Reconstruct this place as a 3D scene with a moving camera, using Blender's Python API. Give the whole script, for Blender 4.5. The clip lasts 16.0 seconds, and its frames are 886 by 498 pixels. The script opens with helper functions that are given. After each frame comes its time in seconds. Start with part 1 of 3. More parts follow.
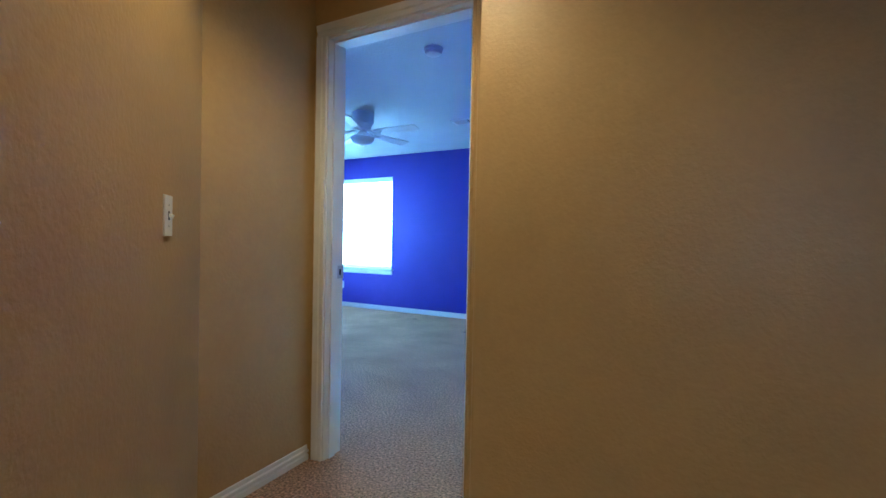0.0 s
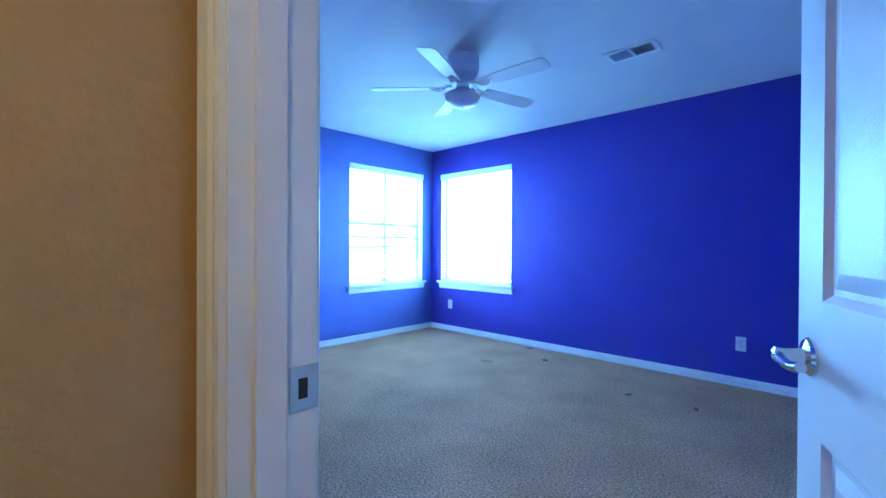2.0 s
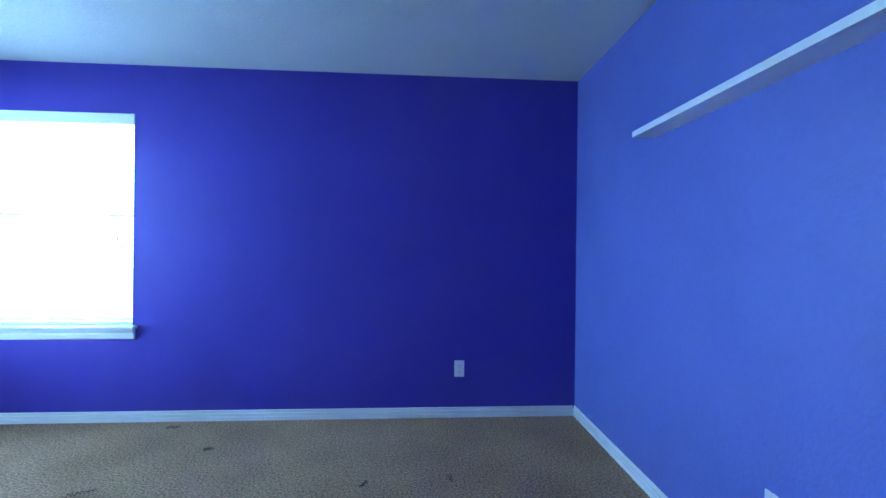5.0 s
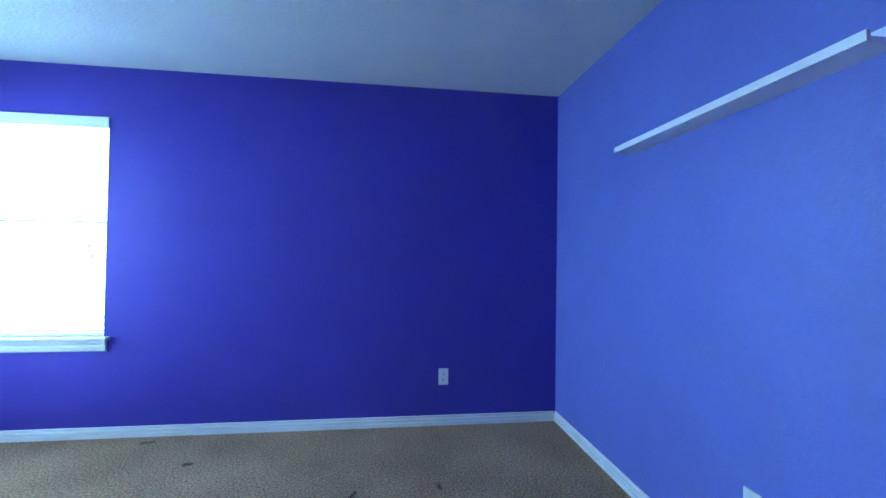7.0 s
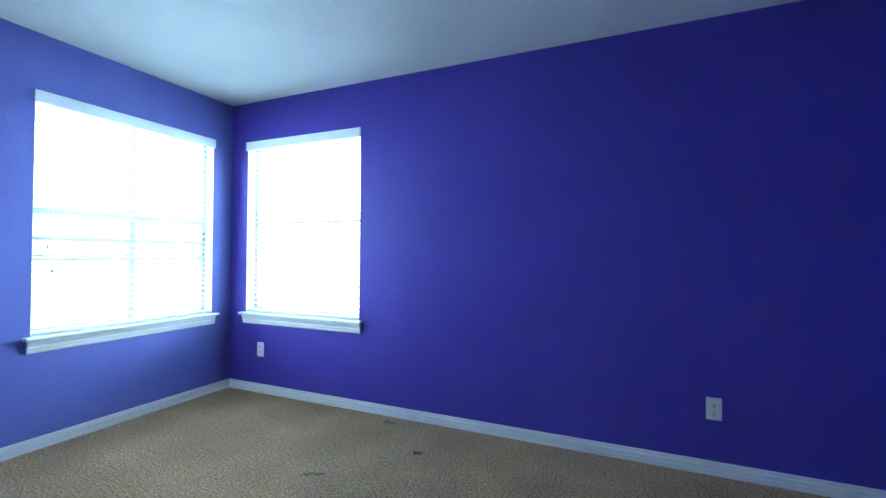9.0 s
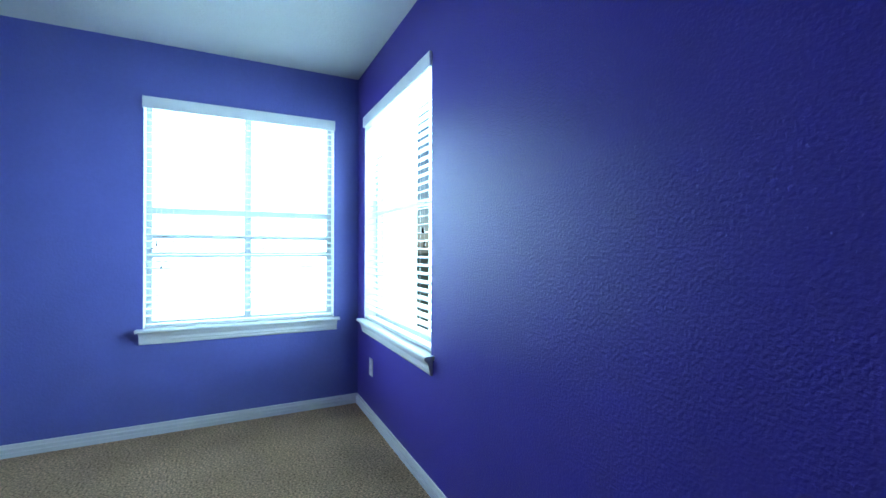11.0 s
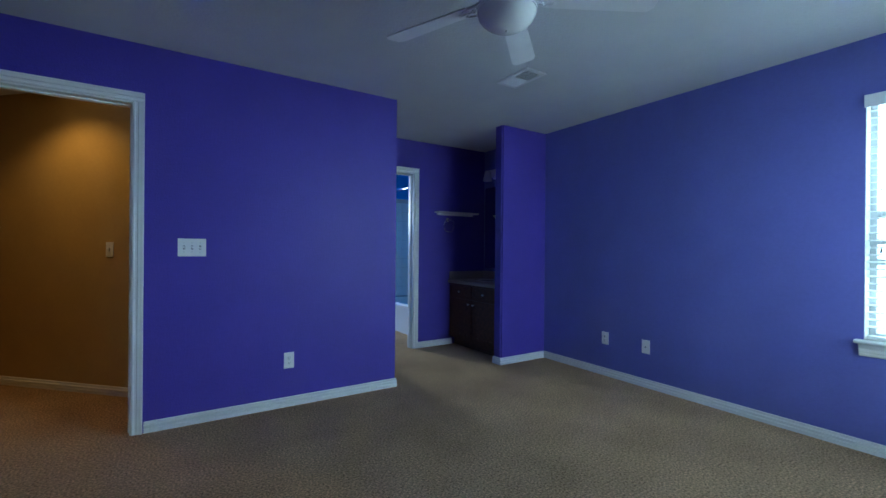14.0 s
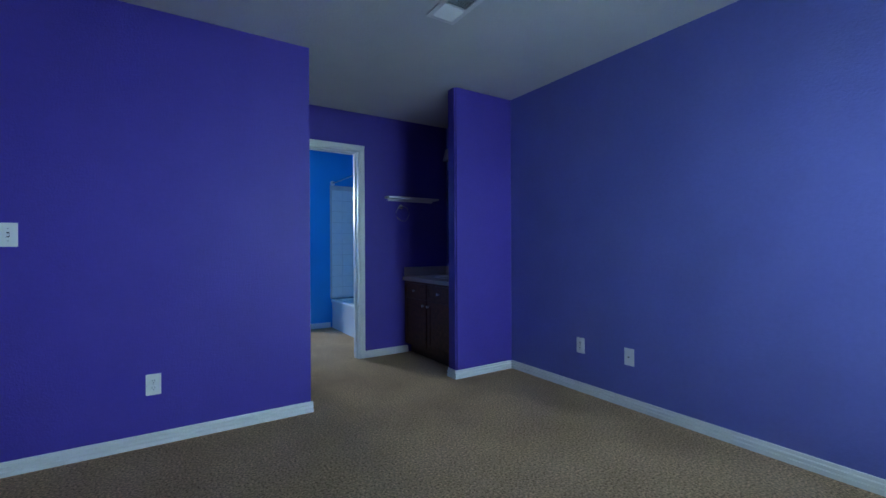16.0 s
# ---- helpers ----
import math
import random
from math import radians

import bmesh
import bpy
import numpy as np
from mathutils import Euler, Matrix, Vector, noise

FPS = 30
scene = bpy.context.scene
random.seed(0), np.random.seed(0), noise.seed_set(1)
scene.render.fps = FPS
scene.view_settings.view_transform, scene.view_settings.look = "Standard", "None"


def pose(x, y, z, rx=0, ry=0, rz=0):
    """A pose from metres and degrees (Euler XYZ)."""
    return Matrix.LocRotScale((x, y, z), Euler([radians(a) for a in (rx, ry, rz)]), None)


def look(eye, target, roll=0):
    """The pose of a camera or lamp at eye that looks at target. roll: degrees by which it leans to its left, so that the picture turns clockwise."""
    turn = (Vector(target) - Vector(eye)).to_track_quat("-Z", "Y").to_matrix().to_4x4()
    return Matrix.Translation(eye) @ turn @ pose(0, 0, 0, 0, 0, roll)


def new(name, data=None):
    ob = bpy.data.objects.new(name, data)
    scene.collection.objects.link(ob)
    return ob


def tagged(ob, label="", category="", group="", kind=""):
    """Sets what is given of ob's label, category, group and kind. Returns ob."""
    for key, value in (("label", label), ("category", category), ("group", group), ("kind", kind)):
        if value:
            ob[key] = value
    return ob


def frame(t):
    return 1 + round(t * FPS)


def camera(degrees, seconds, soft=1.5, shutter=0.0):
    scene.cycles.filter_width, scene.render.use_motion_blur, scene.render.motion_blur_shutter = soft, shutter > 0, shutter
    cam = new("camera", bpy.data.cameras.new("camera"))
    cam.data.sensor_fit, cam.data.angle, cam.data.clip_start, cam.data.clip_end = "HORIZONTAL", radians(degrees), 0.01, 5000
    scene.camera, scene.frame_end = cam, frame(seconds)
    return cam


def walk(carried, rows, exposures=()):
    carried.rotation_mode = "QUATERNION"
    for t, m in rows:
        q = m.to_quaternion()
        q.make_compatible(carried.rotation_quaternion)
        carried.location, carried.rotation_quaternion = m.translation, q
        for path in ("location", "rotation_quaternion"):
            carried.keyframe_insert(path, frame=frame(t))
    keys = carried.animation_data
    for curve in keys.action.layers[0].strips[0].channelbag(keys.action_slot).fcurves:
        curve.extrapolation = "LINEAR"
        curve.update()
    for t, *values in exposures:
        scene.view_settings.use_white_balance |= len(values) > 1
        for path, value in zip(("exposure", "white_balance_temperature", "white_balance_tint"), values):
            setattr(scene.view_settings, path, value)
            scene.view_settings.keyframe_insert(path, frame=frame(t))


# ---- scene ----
cam = camera(92.5, 16.0)
PATH = [
    (0, (5.110, -5.542, 1.084), (4.192, -3.766, 1.055), 1.1),
    (0.5, (4.968, -5.242, 1.087), (3.735, -3.667, 1.056), 1.1),
    (1, (4.753, -4.896, 1.104), (3.384, -3.439, 1.072), 0.7),
    (1.5, (4.476, -4.519, 1.115), (3.049, -3.119, 1.083), 0.7),
    (2, (4.219, -4.165, 1.129), (2.834, -2.722, 1.116), 0.3),
    (2.5, (4.039, -3.850, 1.116), (2.833, -2.254, 1.110), 0.3),
    (3, (3.847, -3.686, 1.113), (2.700, -2.047, 1.108), 0.5),
    (3.5, (3.652, -3.314, 1.135), (2.749, -1.530, 1.114), 0.3),
    (4, (3.529, -3.067, 1.159), (2.983, -1.143, 1.141), 0.4),
    (4.5, (3.359, -3.032, 1.193), (3.359, -1.032, 1.182), 0.4),
    (7, (3.161, -3.057, 1.217), (3.426, -1.075, 1.251), 0.8),
    (7.5, (3.162, -3.071, 1.245), (3.126, -1.071, 1.261), 0.6),
    (8, (3.120, -3.074, 1.226), (2.858, -1.091, 1.250), 0.4),
    (8.5, (3.135, -2.988, 1.199), (2.655, -1.047, 1.223), 0.3),
    (9, (3.167, -2.648, 1.151), (2.368, -0.815, 1.180), 0.4),
    (11.5, (3.169, -0.567, 1.164), (1.207, -0.177, 1.176), 0.2),
    (12, (3.224, -0.465, 1.155), (1.242, -0.729, 1.184), 0.5),
    (12.5, (3.327, -0.496, 1.170), (1.542, -1.398, 1.186), 0.4),
    (13, (3.376, -0.566, 1.172), (1.822, -1.825, 1.189), 0.4),
    (13.5, (3.398, -0.552, 1.176), (2.100, -2.074, 1.185), 0.5),
    (14, (3.450, -0.590, 1.175), (2.367, -2.271, 1.174), 0.5),
    (14.5, (3.438, -0.609, 1.174), (2.491, -2.371, 1.168), 0.3),
    (15, (3.298, -0.579, 1.149), (2.368, -2.350, 1.150), 0.1),
    (15.5, (2.968, -0.693, 1.099), (2.026, -2.456, 1.101), -0.1),
    (16, (2.626, -0.973, 1.092), (1.540, -2.653, 1.089), -0.3),
]
# stops, kelvin, tint
EXPOSURES = [(0.0, 0.6, 4150, 2), (0.5, 0.5, 4030, 0), (1.0, 0.55, 3880, 2), (1.5, 0.6, 3880, 6), (2.0, 0.6, 4060, 9), (2.5, 0.65, 4550, 10),
             (3.5, 0.55, 4650, 10), (4.0, 0.45, 4650, 10), (4.5, 0.35, 4700, 9), (7.0, 0.5, 4900, 7), (8.0, 0.45, 5100, 8), (8.5, 0.3, 5500, 8),
             (9.0, 0.1, 5700, 8), (11.5, -0.45, 5700, 7), (12.5, -0.65, 5900, 8), (13.5, -0.75, 6000, 8), (16.0, -0.65, 6000, 9)]
# lamp powers in watts
SKY_GLOW, W_BATH, W_LANDING, W_DOWN = 17.5, 100, 14, 42
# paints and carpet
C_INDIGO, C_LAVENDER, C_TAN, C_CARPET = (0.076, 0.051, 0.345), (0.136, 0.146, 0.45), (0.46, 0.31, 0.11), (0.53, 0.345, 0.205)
# fitted places
DOOR_ANGLE = 110.2
FAN, FAN_R, FAN_TURN = (2.270, -1.945), 0.64, 4.0
VENT_NE, VENT_SW = (3.153, -1.238, 0), (1.282, -2.915, 90)
SMOKE = (3.652, -2.926)
OUT_EAST = (-1.730, 0.36)
SHELF_Y, SHELF_Z = (-2.17, -1.005), 1.762
NSH = (0.165, 0.758, 1.608)
RING = (0.575, 1.455)
FIX_Z = 2.13
DOWNLIGHTS = [(4.35, -4.72), (5.257, -6.666)]
walk(cam, [(t, look(e, g, r)) for t, e, g, r in PATH], EXPOSURES)

# ---- world and large lights ----
world = bpy.data.worlds.new("world")
scene.world = world
world.use_nodes = True
sky = world.node_tree.nodes.new("ShaderNodeTexSky")
sky.sky_type, sky.sun_disc = "NISHITA", False
sky.sun_elevation, sky.sun_rotation = radians(40), radians(160)
background = world.node_tree.nodes["Background"]
background.inputs["Strength"].default_value = 0.1
world.node_tree.links.new(sky.outputs["Color"], background.inputs["Color"])


def sun_lamp():
    """Veiled sun, standing south behind the house."""
    d = bpy.data.lights.new("sun", "SUN")
    d.energy, d.angle, d.color = 1.0, radians(12), (1.0, 0.95, 0.88)
    ob = new("sun", d)
    ob.matrix_world = look((3, -20, 18), (2, -2, 0))


def area_lamp(name, eye, target, wide, high, watts, color, spread=180):
    d = bpy.data.lights.new(name, "AREA")
    d.shape, d.size, d.size_y, d.energy, d.color = "RECTANGLE", wide, high, watts, color
    d.spread = radians(spread)
    ob = new(name, d)
    ob.matrix_world = look(eye, target)
    return ob


DAY = (0.59, 0.86, 1.0)
WARM = (1.0, 0.60, 0.20)
sun_lamp()
area_lamp("daylight_bath", (1.90, -7.80, 1.85), (0.9, -6, 1.1), 0.58, 0.48, W_BATH, (0.75, 0.93, 1.0))
area_lamp("daylight_landing", (6.95, -11.62, 1.55), (6.95, -9, 1.35), 1.2, 1.1, W_LANDING, DAY)


def spot_down(x, y, watts):
    d = bpy.data.lights.new("downlight_bulb", "SPOT")
    d.energy, d.color, d.spot_size, d.spot_blend, d.shadow_soft_size = watts, WARM, radians(130), 0.6, 0.05
    new("downlight_bulb", d).matrix_world = look((x, y, 2.425), (x, y + 0.001, 0))


# ---- materials ----
def node_material(name, color, rough=0.5, metal=0.0, grain=0.0, grain_size=200.0, bump=0.0, bump_size=200.0,
                  stain=0.0, stain_size=3.0, specular=0.5, bump_detail=3.0):
    m = bpy.data.materials.new(name)
    m.use_nodes = True
    nt = m.node_tree
    b = nt.nodes["Principled BSDF"]
    b.inputs["Roughness"].default_value = rough
    b.inputs["Metallic"].default_value = metal
    b.inputs["Specular IOR Level"].default_value = specular
    coord = nt.nodes.new("ShaderNodeTexCoord")
    b.inputs["Base Color"].default_value = (*color, 1)
    last = None

    def mixed(amount, size, detail, source):
        tex = nt.nodes.new("ShaderNodeTexNoise")
        tex.inputs["Scale"].default_value, tex.inputs["Detail"].default_value = size, detail
        nt.links.new(coord.outputs["Object"], tex.inputs["Vector"])
        ramp = nt.nodes.new("ShaderNodeMapRange")
        ramp.inputs["From Min"].default_value, ramp.inputs["From Max"].default_value = 0.3, 0.7
        ramp.inputs["To Min"].default_value, ramp.inputs["To Max"].default_value = 1 - amount, 1 + amount
        nt.links.new(tex.outputs["Fac"], ramp.inputs["Value"])
        mul = nt.nodes.new("ShaderNodeVectorMath")
        mul.operation = "SCALE"
        if source is None:
            mul.inputs[0].default_value = color
        else:
            nt.links.new(source, mul.inputs[0])
        nt.links.new(ramp.outputs["Result"], mul.inputs["Scale"])
        return mul.outputs["Vector"]

    if grain:
        last = mixed(grain, grain_size, 4, last)
    if stain:
        last = mixed(stain, stain_size, 3, last)
    if last is not None:
        nt.links.new(last, b.inputs["Base Color"])
    if bump:
        tex = nt.nodes.new("ShaderNodeTexNoise")
        tex.inputs["Scale"].default_value, tex.inputs["Detail"].default_value = bump_size, bump_detail
        nt.links.new(coord.outputs["Object"], tex.inputs["Vector"])
        bm_node = nt.nodes.new("ShaderNodeBump")
        bm_node.inputs["Strength"].default_value = 1.0
        bm_node.inputs["Distance"].default_value = bump
        nt.links.new(tex.outputs["Fac"], bm_node.inputs["Height"])
        nt.links.new(bm_node.outputs["Normal"], b.inputs["Normal"])
    return m


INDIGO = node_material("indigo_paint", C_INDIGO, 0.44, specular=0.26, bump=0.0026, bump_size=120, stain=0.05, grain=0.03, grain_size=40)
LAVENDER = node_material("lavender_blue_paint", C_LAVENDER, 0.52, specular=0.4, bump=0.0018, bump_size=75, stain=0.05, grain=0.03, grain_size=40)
TAN = node_material("tan_paint", C_TAN, 0.40, bump=0.0015, bump_size=75, stain=0.06, grain=0.03, grain_size=40)
BATH_BLUE = node_material("bath_blue_paint", (0.03, 0.30, 0.72), 0.5, bump=0.002, bump_size=75, stain=0.05)
CEILING = node_material("ceiling_paint", (0.62, 0.63, 0.62), 0.8, bump=0.003, bump_size=60, stain=0.03)
CARPET = node_material("beige_carpet", C_CARPET, 0.95, grain=0.60, grain_size=88, bump=0.036, bump_size=92, stain=0.13,
                       stain_size=2.2, specular=0.1, bump_detail=6)
TRIM = node_material("white_trim_paint", (0.78, 0.78, 0.75), 0.35, bump=0.0004, bump_size=25, stain=0.04, stain_size=6)
DOOR_PAINT = node_material("white_door_paint", (0.66, 0.67, 0.66), 0.33, bump=0.0008, bump_size=220, stain=0.03, stain_size=5)
PLASTIC = node_material("white_plastic", (0.80, 0.80, 0.76), 0.35, stain=0.03, stain_size=12)
SLOT = node_material("dark_slot", (0.02, 0.02, 0.02), 0.7)
SLAT = node_material("blind_slat", (0.82, 0.83, 0.82), 0.45, stain=0.03, stain_size=8)
VINYL = node_material("window_vinyl", (0.44, 0.47, 0.48), 0.4, stain=0.03, stain_size=6)
CHROME = node_material("chrome", (0.75, 0.76, 0.76), 0.12, 1.0)
SATIN = node_material("satin_nickel", (0.52, 0.51, 0.49), 0.32, 1.0, stain=0.06, stain_size=30)
SNAG = node_material("dark_pile", (0.16, 0.115, 0.075), 0.95, grain=0.3, grain_size=90)
DARK_METAL = node_material("dark_bronze", (0.035, 0.025, 0.02), 0.4, 0.8)
FAN_WHITE = node_material("fan_white", (0.74, 0.74, 0.73), 0.4, stain=0.03, stain_size=5)
OPAL = node_material("opal_glass", (0.80, 0.80, 0.76), 0.2)
WALNUT = node_material("dark_cabinet_wood", (0.10, 0.040, 0.018), 0.5, specular=0.3, grain=0.3, grain_size=26, bump=0.0008, bump_size=60, stain=0.2)
COUNTER = node_material("counter_laminate", (0.42, 0.36, 0.30), 0.3, grain=0.25, grain_size=160, stain=0.08)
PORCELAIN = node_material("porcelain", (0.80, 0.81, 0.80), 0.12, stain=0.02)
TILE = node_material("glazed_tile", (0.74, 0.76, 0.74), 0.15, stain=0.04, stain_size=9)
GROUT = node_material("grout", (0.52, 0.52, 0.50), 0.85, stain=0.1, stain_size=12)
CURTAIN = node_material("dark_curtain", (0.035, 0.028, 0.025), 0.9, grain=0.2, grain_size=90)
RAILWOOD = node_material("rail_wood", (0.16, 0.075, 0.035), 0.4, grain=0.25, grain_size=30)
GRASS = node_material("lawn", (0.10, 0.12, 0.06), 0.95, grain=0.3, grain_size=3, stain=0.2, stain_size=0.2)


def mirror_material():
    m = node_material("mirror_glass", (0.86, 0.88, 0.88), 0.02, 1.0)
    return m


def glass_material():
    m = bpy.data.materials.new("window_glass")
    m.use_nodes = True
    nt = m.node_tree
    b = nt.nodes["Principled BSDF"]
    b.inputs["Base Color"].default_value = (0.96, 0.99, 0.98, 1)
    b.inputs["Roughness"].default_value = 0.0
    b.inputs["Transmission Weight"].default_value = 1.0
    b.inputs["IOR"].default_value = 1.01
    return m


def glow_material(name, color, strength):
    m = bpy.data.materials.new(name)
    m.use_nodes = True
    b = m.node_tree.nodes["Principled BSDF"]
    b.inputs["Base Color"].default_value = (0.8, 0.75, 0.65, 1)
    b.inputs["Emission Color"].default_value = (*color, 1)
    b.inputs["Emission Strength"].default_value = strength
    return m


def sky_backdrop_material(strength):
    """Hazy white daylight above, a duller band of houses and yards below."""
    m = bpy.data.materials.new("bright_haze")
    m.use_nodes = True
    nt = m.node_tree
    nt.nodes.clear()
    out = nt.nodes.new("ShaderNodeOutputMaterial")
    em = nt.nodes.new("ShaderNodeEmission")
    em.inputs["Color"].default_value = (*DAY, 1)
    coord = nt.nodes.new("ShaderNodeTexCoord")
    sep = nt.nodes.new("ShaderNodeSeparateXYZ")
    nt.links.new(coord.outputs["Object"], sep.inputs["Vector"])
    low = nt.nodes.new("ShaderNodeMapRange")
    low.inputs["From Min"].default_value, low.inputs["From Max"].default_value = 0.95, 1.15
    low.inputs["To Min"].default_value, low.inputs["To Max"].default_value = 0.55, 1.0
    nt.links.new(sep.outputs["Z"], low.inputs["Value"])
    tex = nt.nodes.new("ShaderNodeTexNoise")
    tex.inputs["Scale"].default_value = 2.5
    nt.links.new(coord.outputs["Object"], tex.inputs["Vector"])
    var = nt.nodes.new("ShaderNodeMapRange")
    var.inputs["To Min"].default_value, var.inputs["To Max"].default_value = 0.75 * strength, 1.25 * strength
    nt.links.new(tex.outputs["Fac"], var.inputs["Value"])
    mul = nt.nodes.new("ShaderNodeMath")
    mul.operation = "MULTIPLY"
    nt.links.new(low.outputs["Result"], mul.inputs[0])
    nt.links.new(var.outputs["Result"], mul.inputs[1])
    nt.links.new(mul.outputs["Value"], em.inputs["Strength"])
    nt.links.new(em.outputs["Emission"], out.inputs["Surface"])
    return m


HAZE = sky_backdrop_material(SKY_GLOW)
MIRROR = mirror_material()
GLASS = glass_material()
BULB_GLOW = glow_material("lit_bulb", (1.0, 0.72, 0.38), 18.0)


# ---- mesh helpers ----
def mesh_of(name, bm, materials, smooth=False):
    bmesh.ops.recalc_face_normals(bm, faces=bm.faces)
    me = bpy.data.meshes.new(name)
    bm.to_mesh(me)
    bm.free()
    for m in (materials if isinstance(materials, (list, tuple)) else [materials]):
        me.materials.append(m)
    if smooth:
        for p in me.polygons:
            p.use_smooth = True
        me.set_sharp_from_angle(angle=radians(35))
    return me


def part(name, bm, material, parent=None, label="", smooth=False, at=None):
    ob = new(name, mesh_of(name, bm, material, smooth))
    if parent is not None:
        ob.parent = parent
    if at is not None:
        ob.matrix_basis = at
    if label:
        ob["label"] = label
    return ob


def empty(name, m=None):
    ob = new(name)
    ob.empty_display_size = 0.1
    if m is not None:
        ob.matrix_basis = m
    return ob


def box(bm, x0, x1, y0, y1, z0, z1, bevel=0.0, mat=0, segments=2):
    r = bmesh.ops.create_cube(bm, size=1, matrix=Matrix.LocRotScale(
        ((x0 + x1) / 2, (y0 + y1) / 2, (z0 + z1) / 2), None, (abs(x1 - x0), abs(y1 - y0), abs(z1 - z0))))
    faces = {f for v in r["verts"] for f in v.link_faces}
    for f in faces:
        f.material_index = mat
    if bevel:
        edges = {e for v in r["verts"] for e in v.link_edges}
        bmesh.ops.bevel(bm, geom=list(edges), offset=bevel, segments=segments, affect="EDGES", profile=0.7)
    return bm


def lathe(bm, points, m=None, steps=28):
    """Turn (radius, height) pairs about z."""
    m = m or Matrix.Identity(4)
    rings = []
    for r, z in points:
        rings.append([bm.verts.new(m @ Vector((r * math.cos(2 * math.pi * k / steps), r * math.sin(2 * math.pi * k / steps), z)))
                      for k in range(steps)])
    for a, b in zip(rings, rings[1:]):
        for k in range(steps):
            bm.faces.new((a[k], a[(k + 1) % steps], b[(k + 1) % steps], b[k]))
    bm.faces.new(rings[0][::-1])
    bm.faces.new(rings[-1])
    return bm


def tube(bm, points, radius, steps=10, closed=False):
    """A round bar along a line of points."""
    pts = [Vector(p) for p in points]
    rings = []
    n = len(pts)
    for i, p in enumerate(pts):
        a = pts[(i - 1) % n] if (closed or i) else p
        b = pts[(i + 1) % n] if (closed or i < n - 1) else p
        d = (b - a).normalized()
        side = d.cross(Vector((0, 0, 1)))
        if side.length < 0.05:
            side = d.cross(Vector((1, 0, 0)))
        side.normalize()
        up = side.cross(d)
        rings.append([bm.verts.new(p + radius * (math.cos(2 * math.pi * k / steps) * side + math.sin(2 * math.pi * k / steps) * up))
                      for k in range(steps)])
    pairs = list(zip(rings, rings[1:])) + ([(rings[-1], rings[0])] if closed else [])
    for a, b in pairs:
        for k in range(steps):
            bm.faces.new((a[k], a[(k + 1) % steps], b[(k + 1) % steps], b[k]))
    if not closed:
        bm.faces.new(rings[0][::-1])
        bm.faces.new(rings[-1])
    return bm


def extrude_profile(bm, profile, a, b, out, up):
    """Profile of (outward, upward) pairs run from a to b; out and up are unit directions."""
    a, b, out, up = Vector(a), Vector(b), Vector(out), Vector(up)
    ends = [[bm.verts.new(p + out * o + up * u) for o, u in profile] for p in (a, b)]
    n = len(profile)
    for k in range(n):
        bm.faces.new((ends[0][k], ends[0][(k + 1) % n], ends[1][(k + 1) % n], ends[1][k]))
    bm.faces.new(ends[0][::-1])
    bm.faces.new(ends[1])
    return bm


# ---- structure ----
H = 2.44
WIN_Z0, WIN_Z1 = 0.644, 2.095
W1 = (-1.347, -0.179)      # window in the west wall, along y
W2 = (0.186, 1.337)        # window in the north wall, along x
DOOR_X0, DOOR_X1, DOOR_H = 3.643, 4.420, 2.075
BATH_X0, BATH_X1, BATH_H = 1.040, 1.735, 2.06
EAST = 4.435
SOUTH = -3.846
PIER = -3.888
BACK = -4.96
RETURN_X, RETURN_Y = 4.515, -4.145      # rounded corner of the hall beside the doorway


def structure(name, bm, materials, label, category="wall"):
    return tagged(part(name, bm, materials), label, category, kind="structure")


def wall_run(name, x0, x1, y0, y1, along, hole, materials, chooser, label):
    """A wall with a hole (a0, a1, z0, z1) along its length; chooser(normal, centre) picks a face's material."""
    bm = bmesh.new()
    if hole is None:
        box(bm, x0, x1, y0, y1, 0, H)
    else:
        h0, h1, z0, z1 = hole
        lo, hi = (x0, x1) if along == "x" else (y0, y1)
        pieces = [(lo, h0, 0, H), (h1, hi, 0, H), (h0, h1, z1, H)]
        if z0 > 0:
            pieces.append((h0, h1, 0, z0))
        for a, b, c, d in pieces:
            if along == "x":
                box(bm, a, b, y0, y1, c, d)
            else:
                box(bm, x0, x1, a, b, c, d)
    bmesh.ops.recalc_face_normals(bm, faces=bm.faces)
    for f in bm.faces:
        f.material_index = chooser(f.normal, f.calc_center_median())
    return structure(name, bm, materials, label)


wall_run("wall_north", -0.14, 4.555, 0, 0.14, "x", (*W2, WIN_Z0, WIN_Z1), [INDIGO], lambda n, c: 0,
         "deep indigo painted textured drywall with a window")
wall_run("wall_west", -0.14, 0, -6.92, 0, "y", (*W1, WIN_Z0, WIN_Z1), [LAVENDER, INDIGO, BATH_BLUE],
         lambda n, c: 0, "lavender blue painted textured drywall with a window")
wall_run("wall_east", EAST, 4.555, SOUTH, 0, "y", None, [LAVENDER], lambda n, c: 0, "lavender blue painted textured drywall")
wall_run("wall_south", 1.830, 8.0, SOUTH - 0.12, SOUTH, "x", (DOOR_X0, DOOR_X1, 0, DOOR_H), [INDIGO, TAN],
         lambda n, c: 1 if n.y < -0.5 or abs(n.x) > 0.5 and c.x > 3 else 0, "indigo painted textured drywall round the bedroom doorway")
wall_run("wall_recess_east", 1.830, 1.96, BACK, SOUTH - 0.12, "y", None, [INDIGO], lambda n, c: 0, "indigo painted drywall of the vanity recess")
